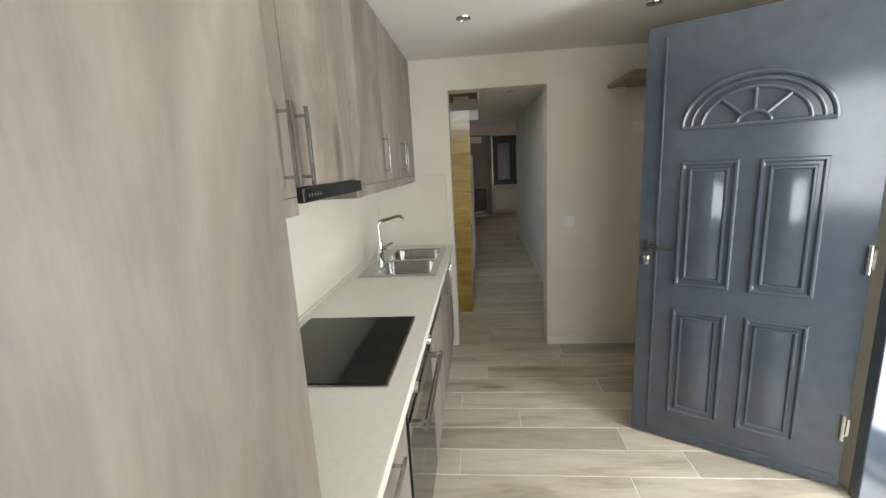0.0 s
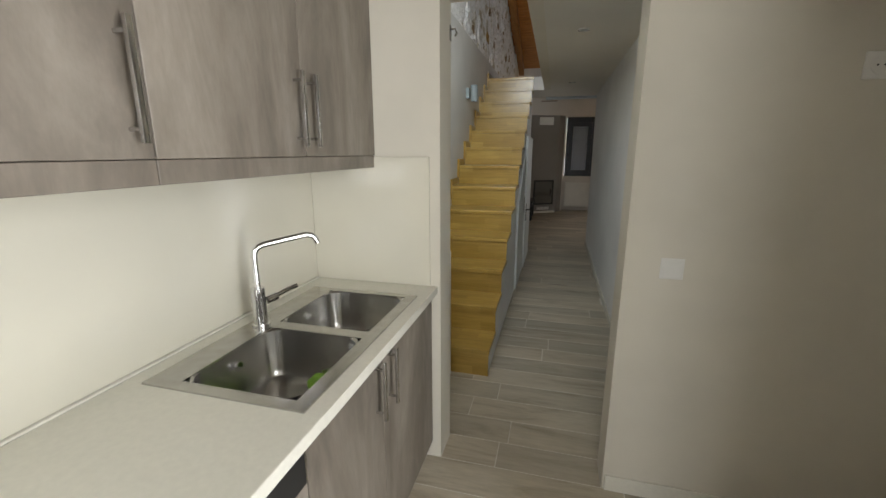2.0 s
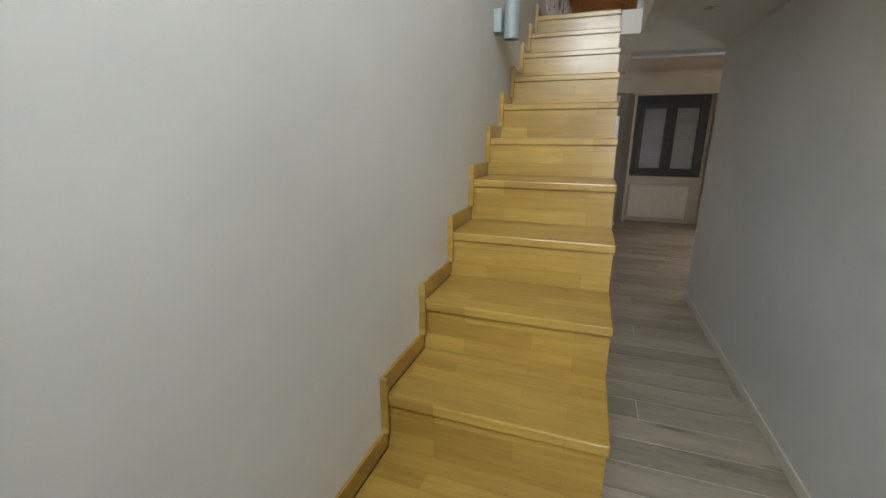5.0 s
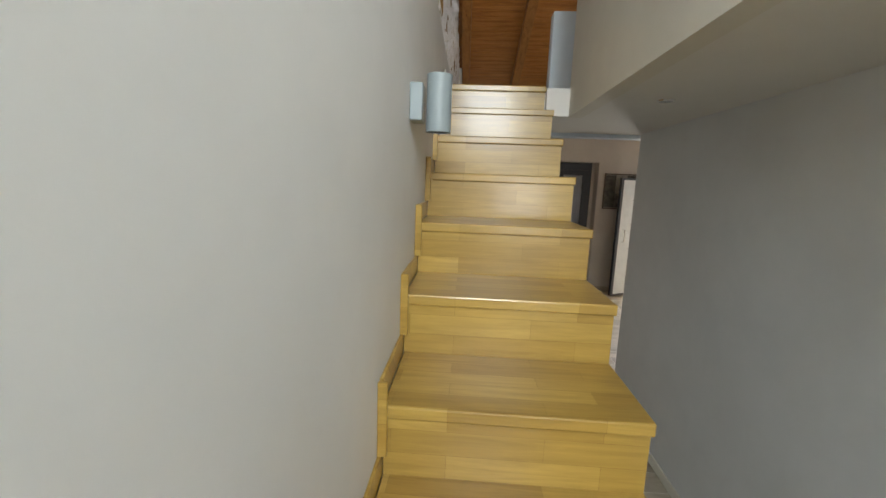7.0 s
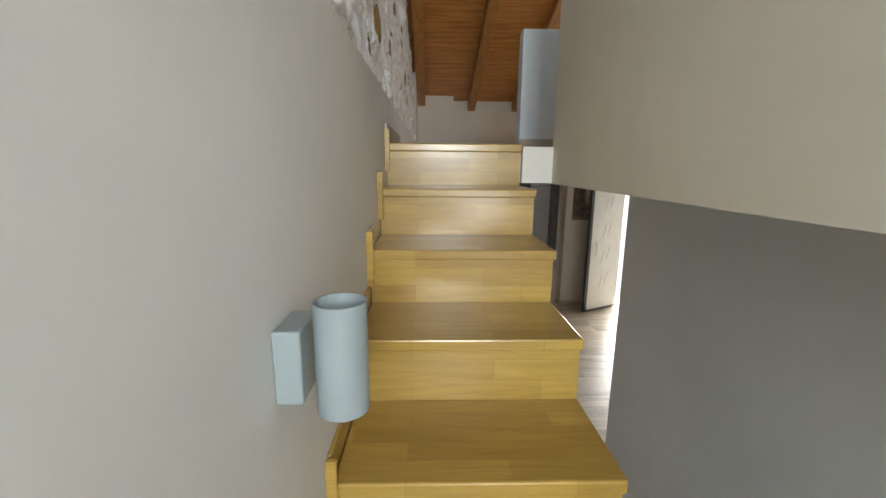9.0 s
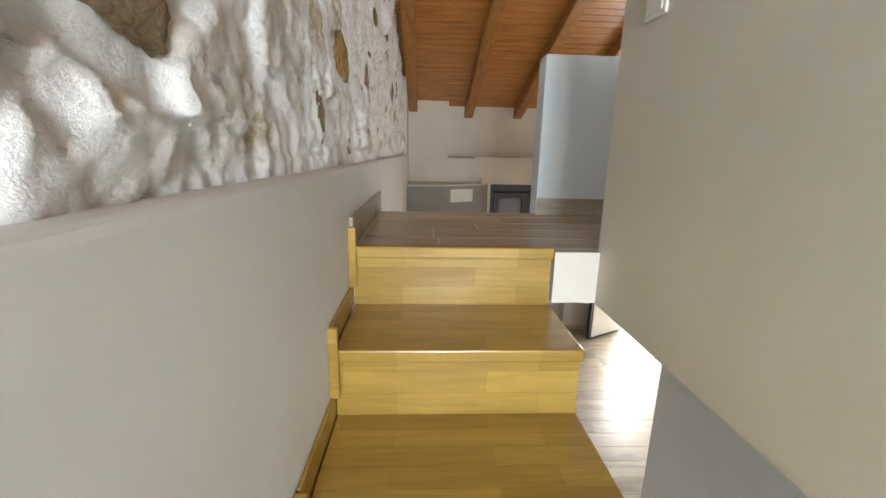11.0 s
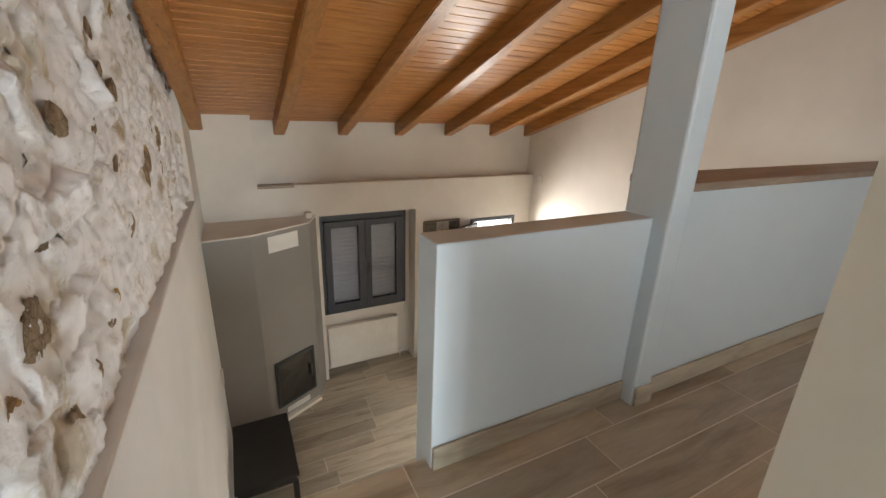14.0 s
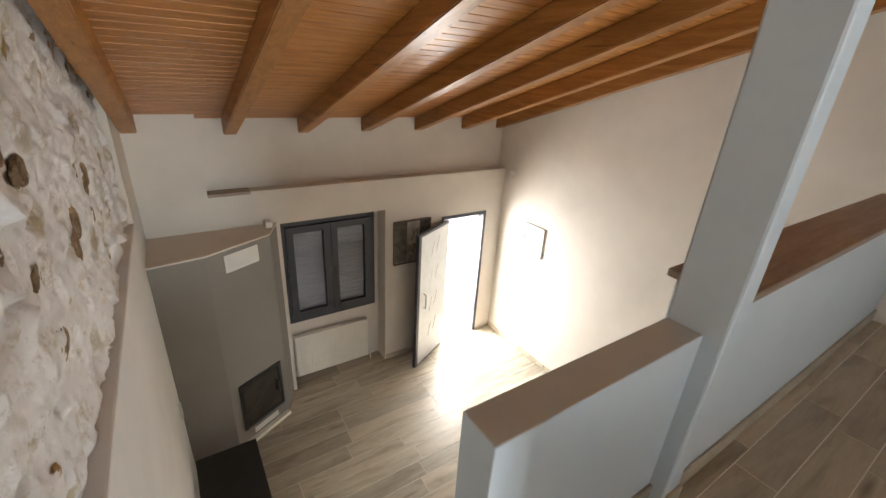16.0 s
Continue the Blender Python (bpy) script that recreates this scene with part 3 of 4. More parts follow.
def bar_handle(parent, x, y, z0, z1, axis="z", name="handle"):
    """A steel bar handle on two posts, standing off a front at x."""
    if axis == "z":
        bar = bm_box(x + 0.027, x + 0.037, y - 0.006, y + 0.006, z0, z1, 0.0015, 2)
        posts = [bm_cyl((x, y, z), (x + 0.032, y, z), 0.0045, 10) for z in (z0 + 0.025, z1 - 0.025)]
    else:
        bar = bm_box(x + 0.027, x + 0.037, z0, z1, y - 0.006, y + 0.006, 0.0015, 2)
        posts = [bm_cyl((x, a, y), (x + 0.032, a, y), 0.0045, 10) for a in (z0 + 0.025, z1 - 0.025)]
    return part(name, bm_join(bar, *posts), STEEL, parent, "brushed steel bar handle", True)


def front(parent, x, y0, y1, z0, z1, t=0.019, name="door"):
    return part(name, bm_box(x - t, x, y0 + 0.002, y1 - 0.002, z0, z1, 0.0016, 2), CABINET, parent)


def upper_unit(y0, y1, handles, label, z0):
    u = thing("wall_cabinet", label, "cabinet", (KW, (y0 + y1) / 2, 1.405), "kitchen wall cabinets")
    def loc(ob):
        ob.matrix_parent_inverse = u.matrix_world.inverted()
        return ob
    loc(part("body", bm_box(KW + 0.001, -0.311, y0 + 0.001, y1 - 0.001, z0, KCEIL - 0.002), CARCASS, u))
    n = len(handles)
    for i, h in enumerate(handles):
        a, b = y0 + (y1 - y0) * i / n, y0 + (y1 - y0) * (i + 1) / n
        d = loc(front(u, -0.291, a, b, z0, KCEIL - 0.004))
        bar_handle(d, -0.291, h, 1.485, 1.70)
    return u, loc


bpy.context.view_layer.update()
for y0, y1, hs, rail in ((-2.78, -2.2, (-2.262,), True), (-2.2, -1.622, (-2.152,), False), (-1.622, -1.032, (-1.075,), True), (-1.032, 0.0, (-0.556, -0.484), True)):
    u, loc = upper_unit(y0, y1, hs, "grey-brown oak laminate wall cabinet with steel bar handle" if len(hs) == 1 else "double grey-brown oak laminate wall cabinet with steel handles", 1.456 if rail else 1.481)
    if rail:
        loc(part("light_rail", bm_box(KW + 0.001, -0.292, y0 + 0.001, y1 - 0.001, 1.405, 1.4545, 0.0015), CABINET, u))

hood = thing("cooker_hood", "slim black built-in extractor hood under the cabinet", "extractor hood", (KW, -1.91, 1.40))
for nm, bm, mt in (("body", bm_box(KW + 0.001, -0.30, -2.197, -1.625, 1.442, 1.479, 0.003), BLACK), ("front_panel", bm_box(-0.2995, -0.272, -2.199, -1.624, 1.436, 1.479, 0.004, 2), BLACKGLASS)):
    p = part(nm, bm, mt, hood)
    p.matrix_parent_inverse = Matrix.Translation((KW, -1.91, 1.40)).inverted()
for i in range(5):
    p = part("button", bm_cyl((-0.2725, -2.17 + i * 0.022, 1.457), (-0.2695, -2.17 + i * 0.022, 1.457), 0.006, 12), CHROME, hood, "small silver push button")
    p.matrix_parent_inverse = Matrix.Translation((KW, -1.91, 1.40)).inverted()


def at_origin(name, label, category, group=""):
    return thing(name, label, category, (0, 0, 0), group)


tall = at_origin("tall_cabinet", "full-height grey-brown oak laminate cabinet with rounded edge", "cabinet")
part("body", bm_box(KW + 0.001, -0.072, -3.5, -2.783, 0.0, KCEIL - 0.002), CARCASS, tall)
part("door", bm_box(-0.071, -0.048, -3.5, -2.782, 0.1, KCEIL - 0.004, 0.005, 3), CABINET, tall)
part("plinth", bm_box(-0.0715, -0.066, -3.5, -2.783, 0.0, 0.098), CABINET, tall)


def base_unit(y0, y1, label, name="base_cabinet", group="kitchen base cabinets"):
    u = at_origin(name, label, "cabinet" if name == "base_cabinet" else name.replace("_", " "), group)
    part("body", bm_box(KW + 0.001, WF - 0.021, y0 + 0.001, y1 - 0.001, 0.1, 0.85 if name != "base_cabinet" or y1 < -1.5 else 0.66), CARCASS, u)
    part("plinth", bm_box(WF - 0.06, WF - 0.045, y0 + 0.001, y1 - 0.001, 0.0, 0.0985), CABINET, u)
    return u


u = base_unit(-2.78, -2.205, "grey-brown oak laminate drawer unit with bar handles")
for z0, z1 in ((0.102, 0.40), (0.404, 0.66), (0.664, 0.847)):
    d = front(u, WF, -2.78, -2.205, z0, z1, name="drawer")
    bar_handle(d, WF, (z0 + z1) / 2 + 0.03, -2.60, -2.39, "y")

oven = base_unit(-2.205, -1.605, "built-in black glass oven with steel trim and bar handle", "oven", "")
part("control_panel", bm_box(WF - 0.02, WF + 0.004, -2.198, -1.612, 0.755, 0.847, 0.003), BLACKGLASS, oven)
for y in (-2.09, -1.72):
    k = part("knob", bm_cyl((WF + 0.004, y, 0.815), (WF + 0.026, y, 0.815), 0.021, 24, 0.018), CHROME, oven, "round silver control knob", True)
part("display", bm_box(WF + 0.0045, WF + 0.006, -1.98, -1.83, 0.795, 0.835), BLACK, oven)
od = part("oven_door", bm_box(WF - 0.02, WF + 0.006, -2.198, -1.612, 0.135, 0.75, 0.003), BLACKGLASS, oven, "black glass oven door")
part("trim", bm_box(WF + 0.0065, WF + 0.009, -2.198, -1.612, 0.70, 0.748, 0.001), STEEL, od, "brushed steel strip")
part("handle", bm_join(bm_cyl((WF + 0.055, -2.17, 0.72), (WF + 0.055, -1.64, 0.72), 0.010, 14), bm_box(WF + 0.006, WF + 0.062, -2.16, -2.135, 0.71, 0.73, 0.003), bm_box(WF + 0.006, WF + 0.062, -1.675, -1.65, 0.71, 0.73, 0.003)), STEEL, od, "steel bar handle", True)

dw = base_unit(-1.605, -1.005, "built-in dishwasher with black panel and oak laminate front", "dishwasher", "")
part("control_panel", bm_box(WF - 0.02, WF + 0.003, -1.60, -1.01, 0.745, 0.847, 0.003), BLACK, dw, "black control panel")
for i in range(6):
    part("button", bm_box(WF + 0.0032, WF + 0.0045, -1.40 + i * 0.04, -1.375 + i * 0.04, 0.80, 0.808), STEEL, dw)
part("door", bm_box(WF - 0.019, WF, -1.603, -1.007, 0.102, 0.742, 0.0016, 2), CABINET, dw)
part("filler", bm_box(WF - 0.02, WF - 0.001, -1.0075, -1.004, 0.745, 0.847), STEEL, dw)

u = base_unit(-1.004, -0.02, "double oak laminate sink cabinet with steel handles")
for a, b, h in ((-1.004, -0.58, -0.632), (-0.58, -0.02, -0.532)):
    d = front(u, WF, a, b, 0.102, 0.847)
    bar_handle(d, WF, h, 0.645, 0.845)

# worktop with a cut-out for the sink
SKX0, SKX1, SKY0, SKY1 = -0.515, -0.075, -0.955, -0.165
top = at_origin("worktop", "long cream composite kitchen worktop with upstand", "worktop")
part("slab", bm_join(bm_box(KW + 0.001, -0.012, -2.781, SKY0, 0.876, 0.91, 0.003, 2), bm_box(KW + 0.001, -0.012, SKY1, -0.002, 0.876, 0.91, 0.003, 2),
                     bm_box(KW + 0.001, SKX0, SKY0 - 0.004, SKY1 + 0.004, 0.876, 0.9098), bm_box(SKX1, -0.0121, SKY0 - 0.004, SKY1 + 0.004, 0.8762, 0.9098)), COUNTER, top)
part("upstand", bm_box(KW + 0.0135, KW + 0.030, -2.781, -0.02, 0.9105, 0.918, 0.003), COUNTER, top)
structure("trim_splashback_side", bm_box(KW + 0.001, KW + 0.013, -2.781, -0.001, 0.8855, 1.404), SPLASH, "glossy cream splashback panel behind the worktop", "splashback")
structure("trim_splashback_end", bm_box(KW + 0.0135, -0.045, -0.012, -0.001, 0.8855, 1.45, 0.002), SPLASH, "glossy cream splashback panel beside the doorway", "splashback")

hob = at_origin("hob", "black glass cooktop with a thin steel frame", "cooktop")
part("frame", bm_box(-0.551, -0.079, -2.214, -1.644, 0.9105, 0.916, 0.002), STEEL, hob)
part("glass_plate", bm_box(-0.543, -0.087, -2.206, -1.652, 0.9165, 0.919, 0.001), BLACKGLASS, hob)


def bowl(x0, x1, y0, y1, ztop, depth, r=0.06):
    """An open basin with rounded corners."""
    bm = bmesh.new()
    def ring(inset, z, rr):
        out = []
        for cx, cy, a0 in ((x1 - inset - rr, y1 - inset - rr, 0), (x0 + inset + rr, y1 - inset - rr, 90), (x0 + inset + rr, y0 + inset + rr, 180), (x1 - inset - rr, y0 + inset + rr, 270)):
            for k in range(7):
                a = radians(a0 + 15 * k)
                out.append(bm.verts.new((cx + rr * math.cos(a), cy + rr * math.sin(a), z)))
        return out
    rings = [ring(-0.006, ztop, r), ring(0.0, ztop - 0.006, r), ring(0.012, ztop - depth + 0.03, r - 0.01), ring(0.022, ztop - depth + 0.008, r - 0.012), ring(0.045, ztop - depth, r - 0.02)]
    for a, b in zip(rings, rings[1:]):
        for i in range(len(a)):
            j = (i + 1) % len(a)
            bm.faces.new((a[i], a[j], b[j], b[i]))
    bm.faces.new(rings[-1])
    bmesh.ops.recalc_face_normals(bm, faces=bm.faces)
    for f in bm.faces:
        f.normal_flip()
    return bm


sink = at_origin("kitchen_sink", "double-bowl brushed stainless steel kitchen sink", "sink")
def sink_rim():
    xs, ys = [-0.535, -0.44, -0.10, -0.058], [-0.965, -0.93, -0.58, -0.53, -0.185, -0.152]
    bms = []
    for i in range(3):
        for j in range(5):
            if i == 1 and j in (1, 3):
                continue
            bms.append(bm_box(xs[i], xs[i + 1], ys[j], ys[j + 1], 0.9105, 0.9155))
    return bm_join(*bms)
part("rim", sink_rim(), STEEL, sink)
for a, b in ((-0.93, -0.58), (-0.53, -0.185)):
    w = part("bowl", bowl(-0.44, -0.10, a, b, 0.9157, 0.165), STEEL, sink, "deep steel bowl", True)
    part("drain", bm_cyl((-0.27, (a + b) / 2, 0.7515), (-0.27, (a + b) / 2, 0.755), 0.038, 24), CHROME, w, "round drain cover", True)
    part("overflow", bm_cyl((-0.427, (a + b) / 2, 0.865), (-0.420, (a + b) / 2, 0.865), 0.014, 16), CHROME, w)
tap = at_origin("mixer_tap", "tall chrome mixer tap with a swivel spout", "tap")
TX, TY = -0.482, -0.572
part("base", bm_join(bm_cyl((TX, TY, 0.916), (TX, TY, 0.922), 0.029, 24), bm_cyl((TX, TY, 0.922), (TX, TY, 1.05), 0.023, 24)), CHROME, tap, "", True)
sp = [(TX, TY, 1.05), (TX, TY, 1.16), (TX + 0.003, TY + 0.003, 1.178), (TX + 0.011, TY + 0.012, 1.19), (TX + 0.022, TY + 0.023, 1.195), (TX + 0.118, TY + 0.124, 1.214), (TX + 0.131, TY + 0.137, 1.211), (TX + 0.14, TY + 0.146, 1.20), (TX + 0.145, TY + 0.151, 1.182)]
part("spout", bm_tube(sp, 0.0105, 14), CHROME, tap, "", True)
part("lever", bm_join(bm_cyl((TX + 0.015, TY + 0.02, 1.0), (TX + 0.03, TY + 0.055, 1.005), 0.014, 16), bm_tube([(TX + 0.025, TY + 0.045, 1.005), (TX + 0.05, TY + 0.10, 1.02), (TX + 0.06, TY + 0.13, 1.022)], 0.008, 10)), CHROME, tap, "", True)
tagged(part("sponge", bm_box(-0.26, -0.20, -0.665, -0.605, 0.757, 0.79, 0.01, 3), SPONGE), "bright green washing sponge in the sink", "sponge")

for ob in (top, hob, sink, tap, bpy.data.objects["sponge"]):
    ob.location.z -= 0.025


def switch_plate(name, label, m, w=0.082, h=0.082, kind="switch", n=1):
    """A wall plate; local x along the wall, local y out of it."""
    t = thing(name, label, kind, m=m)
    part("plate", bm_box(-w / 2, w / 2, 0, 0.008, -h / 2, h / 2, 0.003, 2), WHITEP, t)
    if kind == "switch":
        part("rocker", bm_box(-w / 2 + 0.012, w / 2 - 0.012, 0.008, 0.012, -h / 2 + 0.012, h / 2 - 0.012, 0.002, 2), WHITEP, t)
    else:
        for i in range(n):
            cx = (i - (n - 1) / 2) * 0.075
            s = part("socket_ring", bm_join(bm_cyl((cx, 0.008, 0), (cx, 0.011, 0), 0.026, 24)), WHITEP, t)
            for dx in (-0.0095, 0.0095):
                part("hole", bm_cyl((cx + dx, 0.0105, 0), (cx + dx, 0.0116, 0), 0.003, 10), BLACK, s)
    return t


switch_plate("light_switch", "square white light switch on cream wall", pose(0.915, 0, 1.035, 0, 0, 180))
switch_plate("wall_socket", "square white power socket high on the wall", pose(1.42, 0, 1.73, 0, 0, 180), kind="socket")
switch_plate("double_socket", "white double power socket on the splashback", pose(KW + 0.013, -2.42, 1.075, 0, 0, -90), 0.155, 0.082, "socket", 2)
switch_plate("light_switch", "white light switch on the corridor wall", pose(COR, 1.76, 1.04, 0, 0, 90))
switch_plate("light_switch", "large white switch plate on the cream parapet", pose(0.258, 4.288, 3.142, 0, 0, 90), 0.095, 0.09)
switch_plate("light_switch", "small white switch on the side wall", pose(XR, 9.07, 1.18, 0, 0, 90), 0.06, 0.09)
tagged(part("cable_trunking", bm_box(1.462, KX1, -0.012, 0, 1.692, 1.704, 0.002), WHITEP), "thin white cable trunking beside the socket", "trunking")

shelf = at_origin("wall_shelf", "small brown wooden shelf high on the wall", "shelf")
part("board", bm_box(1.185, KX1 - 0.002, -0.52, -0.001, 2.015, 2.04, 0.003), SHELFW, shelf)
part("bracket", bm_prism([(1.24, -0.001), (1.24, -0.05), (1.30, -0.05), (1.30, -0.001)], 1.985, 2.0145), WHITEP, shelf)


def downlight(x, y, z):
    d = thing("downlight", "small round recessed ceiling spotlight, unlit", "downlight", (x, y, z), "recessed ceiling spotlights")
    ring = bmesh.new()
    n = 28
    prof = [(0.042, 0.0), (0.040, -0.006), (0.030, -0.007), (0.026, 0.0)]
    rs_ = [[ring.verts.new((r * math.cos(2 * math.pi * k / n), r * math.sin(2 * math.pi * k / n), h)) for k in range(n)] for r, h in prof]
    for a, b in zip(rs_, rs_[1:]):
        for k in range(n):
            ring.faces.new((a[k], a[(k + 1) % n], b[(k + 1) % n], b[k]))
    bmesh.ops.recalc_face_normals(ring, faces=ring.faces)
    part("ring", ring, CHROME, d, "brushed metal ring", True)
    part("lens", bm_cyl((0, 0, -0.0035), (0, 0, -0.0005), 0.0265, 24), SCONCEM, d)
    return d


for x, y in ((0.158, -0.834), (1.17, -0.826), (0.158, -2.4)):
    downlight(x, y, KCEIL)
for y in (1.6, 3.9):
    downlight(0.60, y, SLAB0)


# entrance door: leaf open into the kitchen, with raised panels and a fan
def raised(x0, x1, z0, z1, y=0.0):
    """A moulded panel: an outer bead, a groove, an inner bead and a raised field."""
    bm = bmesh.new()
    def loop(i, h):
        return [bm.verts.new(p) for p in ((x0 + i, y - h, z0 + i), (x1 - i, y - h, z0 + i), (x1 - i, y - h, z1 - i), (x0 + i, y - h, z1 - i))]
    L = [loop(i, h) for i, h in ((0, 0.0), (0.006, 0.011), (0.014, 0.011), (0.022, 0.001), (0.034, 0.001), (0.040, 0.010), (0.046, 0.010), (0.052, 0.002), (0.085, 0.016))]
    for a, b in zip(L, L[1:]):
        for k in range(4):
            bm.faces.new((a[k], a[(k + 1) % 4], b[(k + 1) % 4], b[k]))
    bm.faces.new(L[-1])
    bmesh.ops.recalc_face_normals(bm, faces=bm.faces)
    return bm


def fan(cx, cz, r):
    bms = []
    for rr, t in ((r, 0.011), (r - 0.035, 0.008), (r - 0.075, 0.009)):
        arc = [(cx + rr * math.cos(radians(a)), -0.004, cz + 0.78 * rr * math.sin(radians(a))) for a in range(0, 181, 9)]
        bms.append(bm_tube(arc + [(cx - rr, -0.004, cz), (cx + rr, -0.004, cz)], t, 8))
    for a in (50, 90, 130):
        bms.append(bm_tube([(cx + 0.07 * math.cos(radians(a)), -0.004, cz + 0.055 * math.sin(radians(a))), (cx + (r - 0.08) * math.cos(radians(a)), -0.004, cz + 0.78 * (r - 0.08) * math.sin(radians(a)))], 0.009, 8))
    bms.append(bm_tube([(cx + 0.06 * math.cos(radians(a)), -0.004, cz + 0.05 * math.sin(radians(a))) for a in range(0, 181, 15)], 0.010, 8))
    return bm_join(*bms)


HX, HY = 1.77, -1.575
ang = math.degrees(math.atan2(0.43, -0.745))
leaf = thing("entrance_door", "open blue-grey painted entrance door with raised panels", "door", m=pose(HX, HY, 0.012, 0, 0, ang + 180) @ Matrix.Translation((-0.86, 0, 0)))
part("leaf", bm_box(0, 0.86, 0.0, 0.055, 0, 2.085, 0.004, 2), DOORBLUE, leaf)
for x0, x1, z0, z1 in ((0.165, 0.395, 0.86, 1.47), (0.465, 0.695, 0.86, 1.47), (0.165, 0.395, 0.16, 0.74), (0.465, 0.695, 0.16, 0.74)):
    part("panel", raised(x0, x1, z0, z1), DOORBLUE, leaf, "", True)
part("fan_moulding", fan(0.43, 1.62, 0.265), DOORBLUE, leaf, "half-round moulded fan", True)
part("edge_strip", bm_box(0.075, 0.088, -0.008, 0, 0.06, 2.03, 0.004, 2), DOORBLUE, leaf)
h = part("handle", bm_join(bm_box(0.022, 0.052, -0.010, 0, 1.03, 1.085, 0.004, 2), bm_cyl((0.037, -0.01, 1.058), (0.037, -0.05, 1.058), 0.010, 14), bm_tube([(0.037, -0.048, 1.058), (0.07, -0.052, 1.057), (0.155, -0.046, 1.05)], 0.0085, 10)), BLACK, leaf, "black lever handle", True)
part("lock", bm_join(bm_box(0.022, 0.052, -0.008, 0, 0.955, 1.005, 0.006, 2), bm_cyl((0.037, -0.008, 0.98), (0.037, -0.016, 0.98), 0.009, 14)), STEEL, leaf, "steel lock escutcheon", True)
part("bottom_rail", bm_box(0.09, 0.84, -0.006, 0, 0.03, 0.06, 0.003), DOORBLUE, leaf)
for z in (0.3, 1.05, 1.8):
    part("hinge", bm_join(bm_cyl((0.847, -0.008, z - 0.06), (0.847, -0.008, z + 0.06), 0.010, 14), bm_box(0.845, 0.868, -0.006, 0.0, z - 0.04, z + 0.04, 0.002)), STEEL, leaf, "steel hinge", True)
fr = tagged(new("door_1"), "blue-grey metal frame of the entrance opening", "door frame", kind="structure")
part("jamb", bm_box(KX1 - 0.03, KX1 + 0.12, DY1 - 0.052, DY1 - 0.002, 0, 2.118, 0.004, 2), DOORBLUE, fr)
part("jamb", bm_box(KX1 - 0.03, KX1 + 0.12, DY0 + 0.002, DY0 + 0.052, 0, 2.118, 0.004, 2), DOORBLUE, fr)
part("head", bm_box(KX1 - 0.03, KX1 + 0.12, DY0 + 0.053, DY1 - 0.053, 2.098, 2.118, 0.004, 2), DOORBLUE, fr)
part("threshold", bm_box(KX1 - 0.03, KX1 + 0.19, DY0 + 0.053, DY1 - 0.053, -0.006, 0.012, 0.003), STEEL, fr)


# ---- corridor and stairs ----
heat = at_origin("panel_heater", "white enamel appliance with a slotted top against the stairs", "heater")
part("body", bm_box(-0.50, -0.128, 0.44, 0.72, 0.03, 0.88, 0.012, 3), WHITEM, heat)
for i in range(9):
    part("slat", bm_box(-0.48 + i * 0.037, -0.463 + i * 0.037, 0.47, 0.69, 0.8805, 0.890, 0.003), WHITEM, heat)
part("knob", bm_join(bm_cyl((-0.17, 0.44, 0.80), (-0.17, 0.425, 0.80), 0.022, 20), bm_tube([(-0.17 + 0.016 * math.cos(a), 0.422, 0.80 + 0.03 * math.sin(a)) for a in [radians(20 * k) for k in range(19)]], 0.004, 8)), CHROME, heat, "chrome ring latch", True)
part("seam", bm_box(-0.215, -0.210, 0.4375, 0.4405, 0.1, 0.72, 0.0005), WHITEM, heat)
for x in (-0.46, -0.17):
    part("foot", bm_cyl((x, 0.58, 0.0), (x, 0.58, 0.031), 0.025, 14), BLACK, heat)

# side doorway casing and the dark door beyond
dd = tagged(new("door_2"), "cream painted door casing in the corridor", "door frame", kind="structure")
part("casing", bm_box(COR - 0.018, COR - 0.001, CD1 + 0.03, CD1 + 0.30, 0, 2.13, 0.005, 2), CREAM, dd)
part("bead", bm_box(COR - 0.028, COR - 0.0185, CD1 + 0.268, CD1 + 0.30, 0, 2.13, 0.004, 2), CREAM, dd)
part("bead", bm_box(COR - 0.024, COR - 0.0185, CD1 + 0.03, CD1 + 0.045, 0, 2.13, 0.003, 2), CREAM, dd)
part("jamb", bm_box(COR - 0.018, COR + 0.13, CD1 - 0.03, CD1 + 0.029, 0, 2.05, 0.003), CREAM, dd)
part("jamb", bm_box(COR - 0.018, COR + 0.13, CD0 - 0.05, CD0 + 0.03, 0, 2.05, 0.003), CREAM, dd)
part("head", bm_box(COR - 0.018, COR + 0.13, CD0 + 0.031, CD1 - 0.031, 2.02, 2.05, 0.003), CREAM, dd)
part("strike_plate", bm_box(COR + 0.03, COR + 0.055, CD1 - 0.034, CD1 - 0.0305, 0.90, 1.14, 0.002), BLACK, dd, "black strike plate with two bright latch holes")
for z in (0.945, 1.055):
    part("latch_hole", bm_box(COR + 0.036, COR + 0.049, CD1 - 0.036, CD1 - 0.0342, z, z + 0.045, 0.0005), CHROME, dd, "bright latch insert")
sd = thing("side_door", "dark wooden door standing open into an unlit room", "door", m=pose(COR + 0.135, CD1 - 0.032, 0.008, 0, 0, -8))
part("leaf", bm_box(0, 0.74, -0.042, 0, 0, 2.0, 0.003), DARKDOOR, sd)
part("edge_strip", bm_box(0.18, 0.188, -0.046, -0.042, 0.2, 1.7, 0.001), STEEL, sd, "thin bright strip down the door leaf")
part("handle", bm_tube([(0.68, -0.042, 1.0), (0.68, -0.09, 1.0), (0.58, -0.09, 1.0)], 0.008, 10), STEEL, sd, "steel lever handle", True)

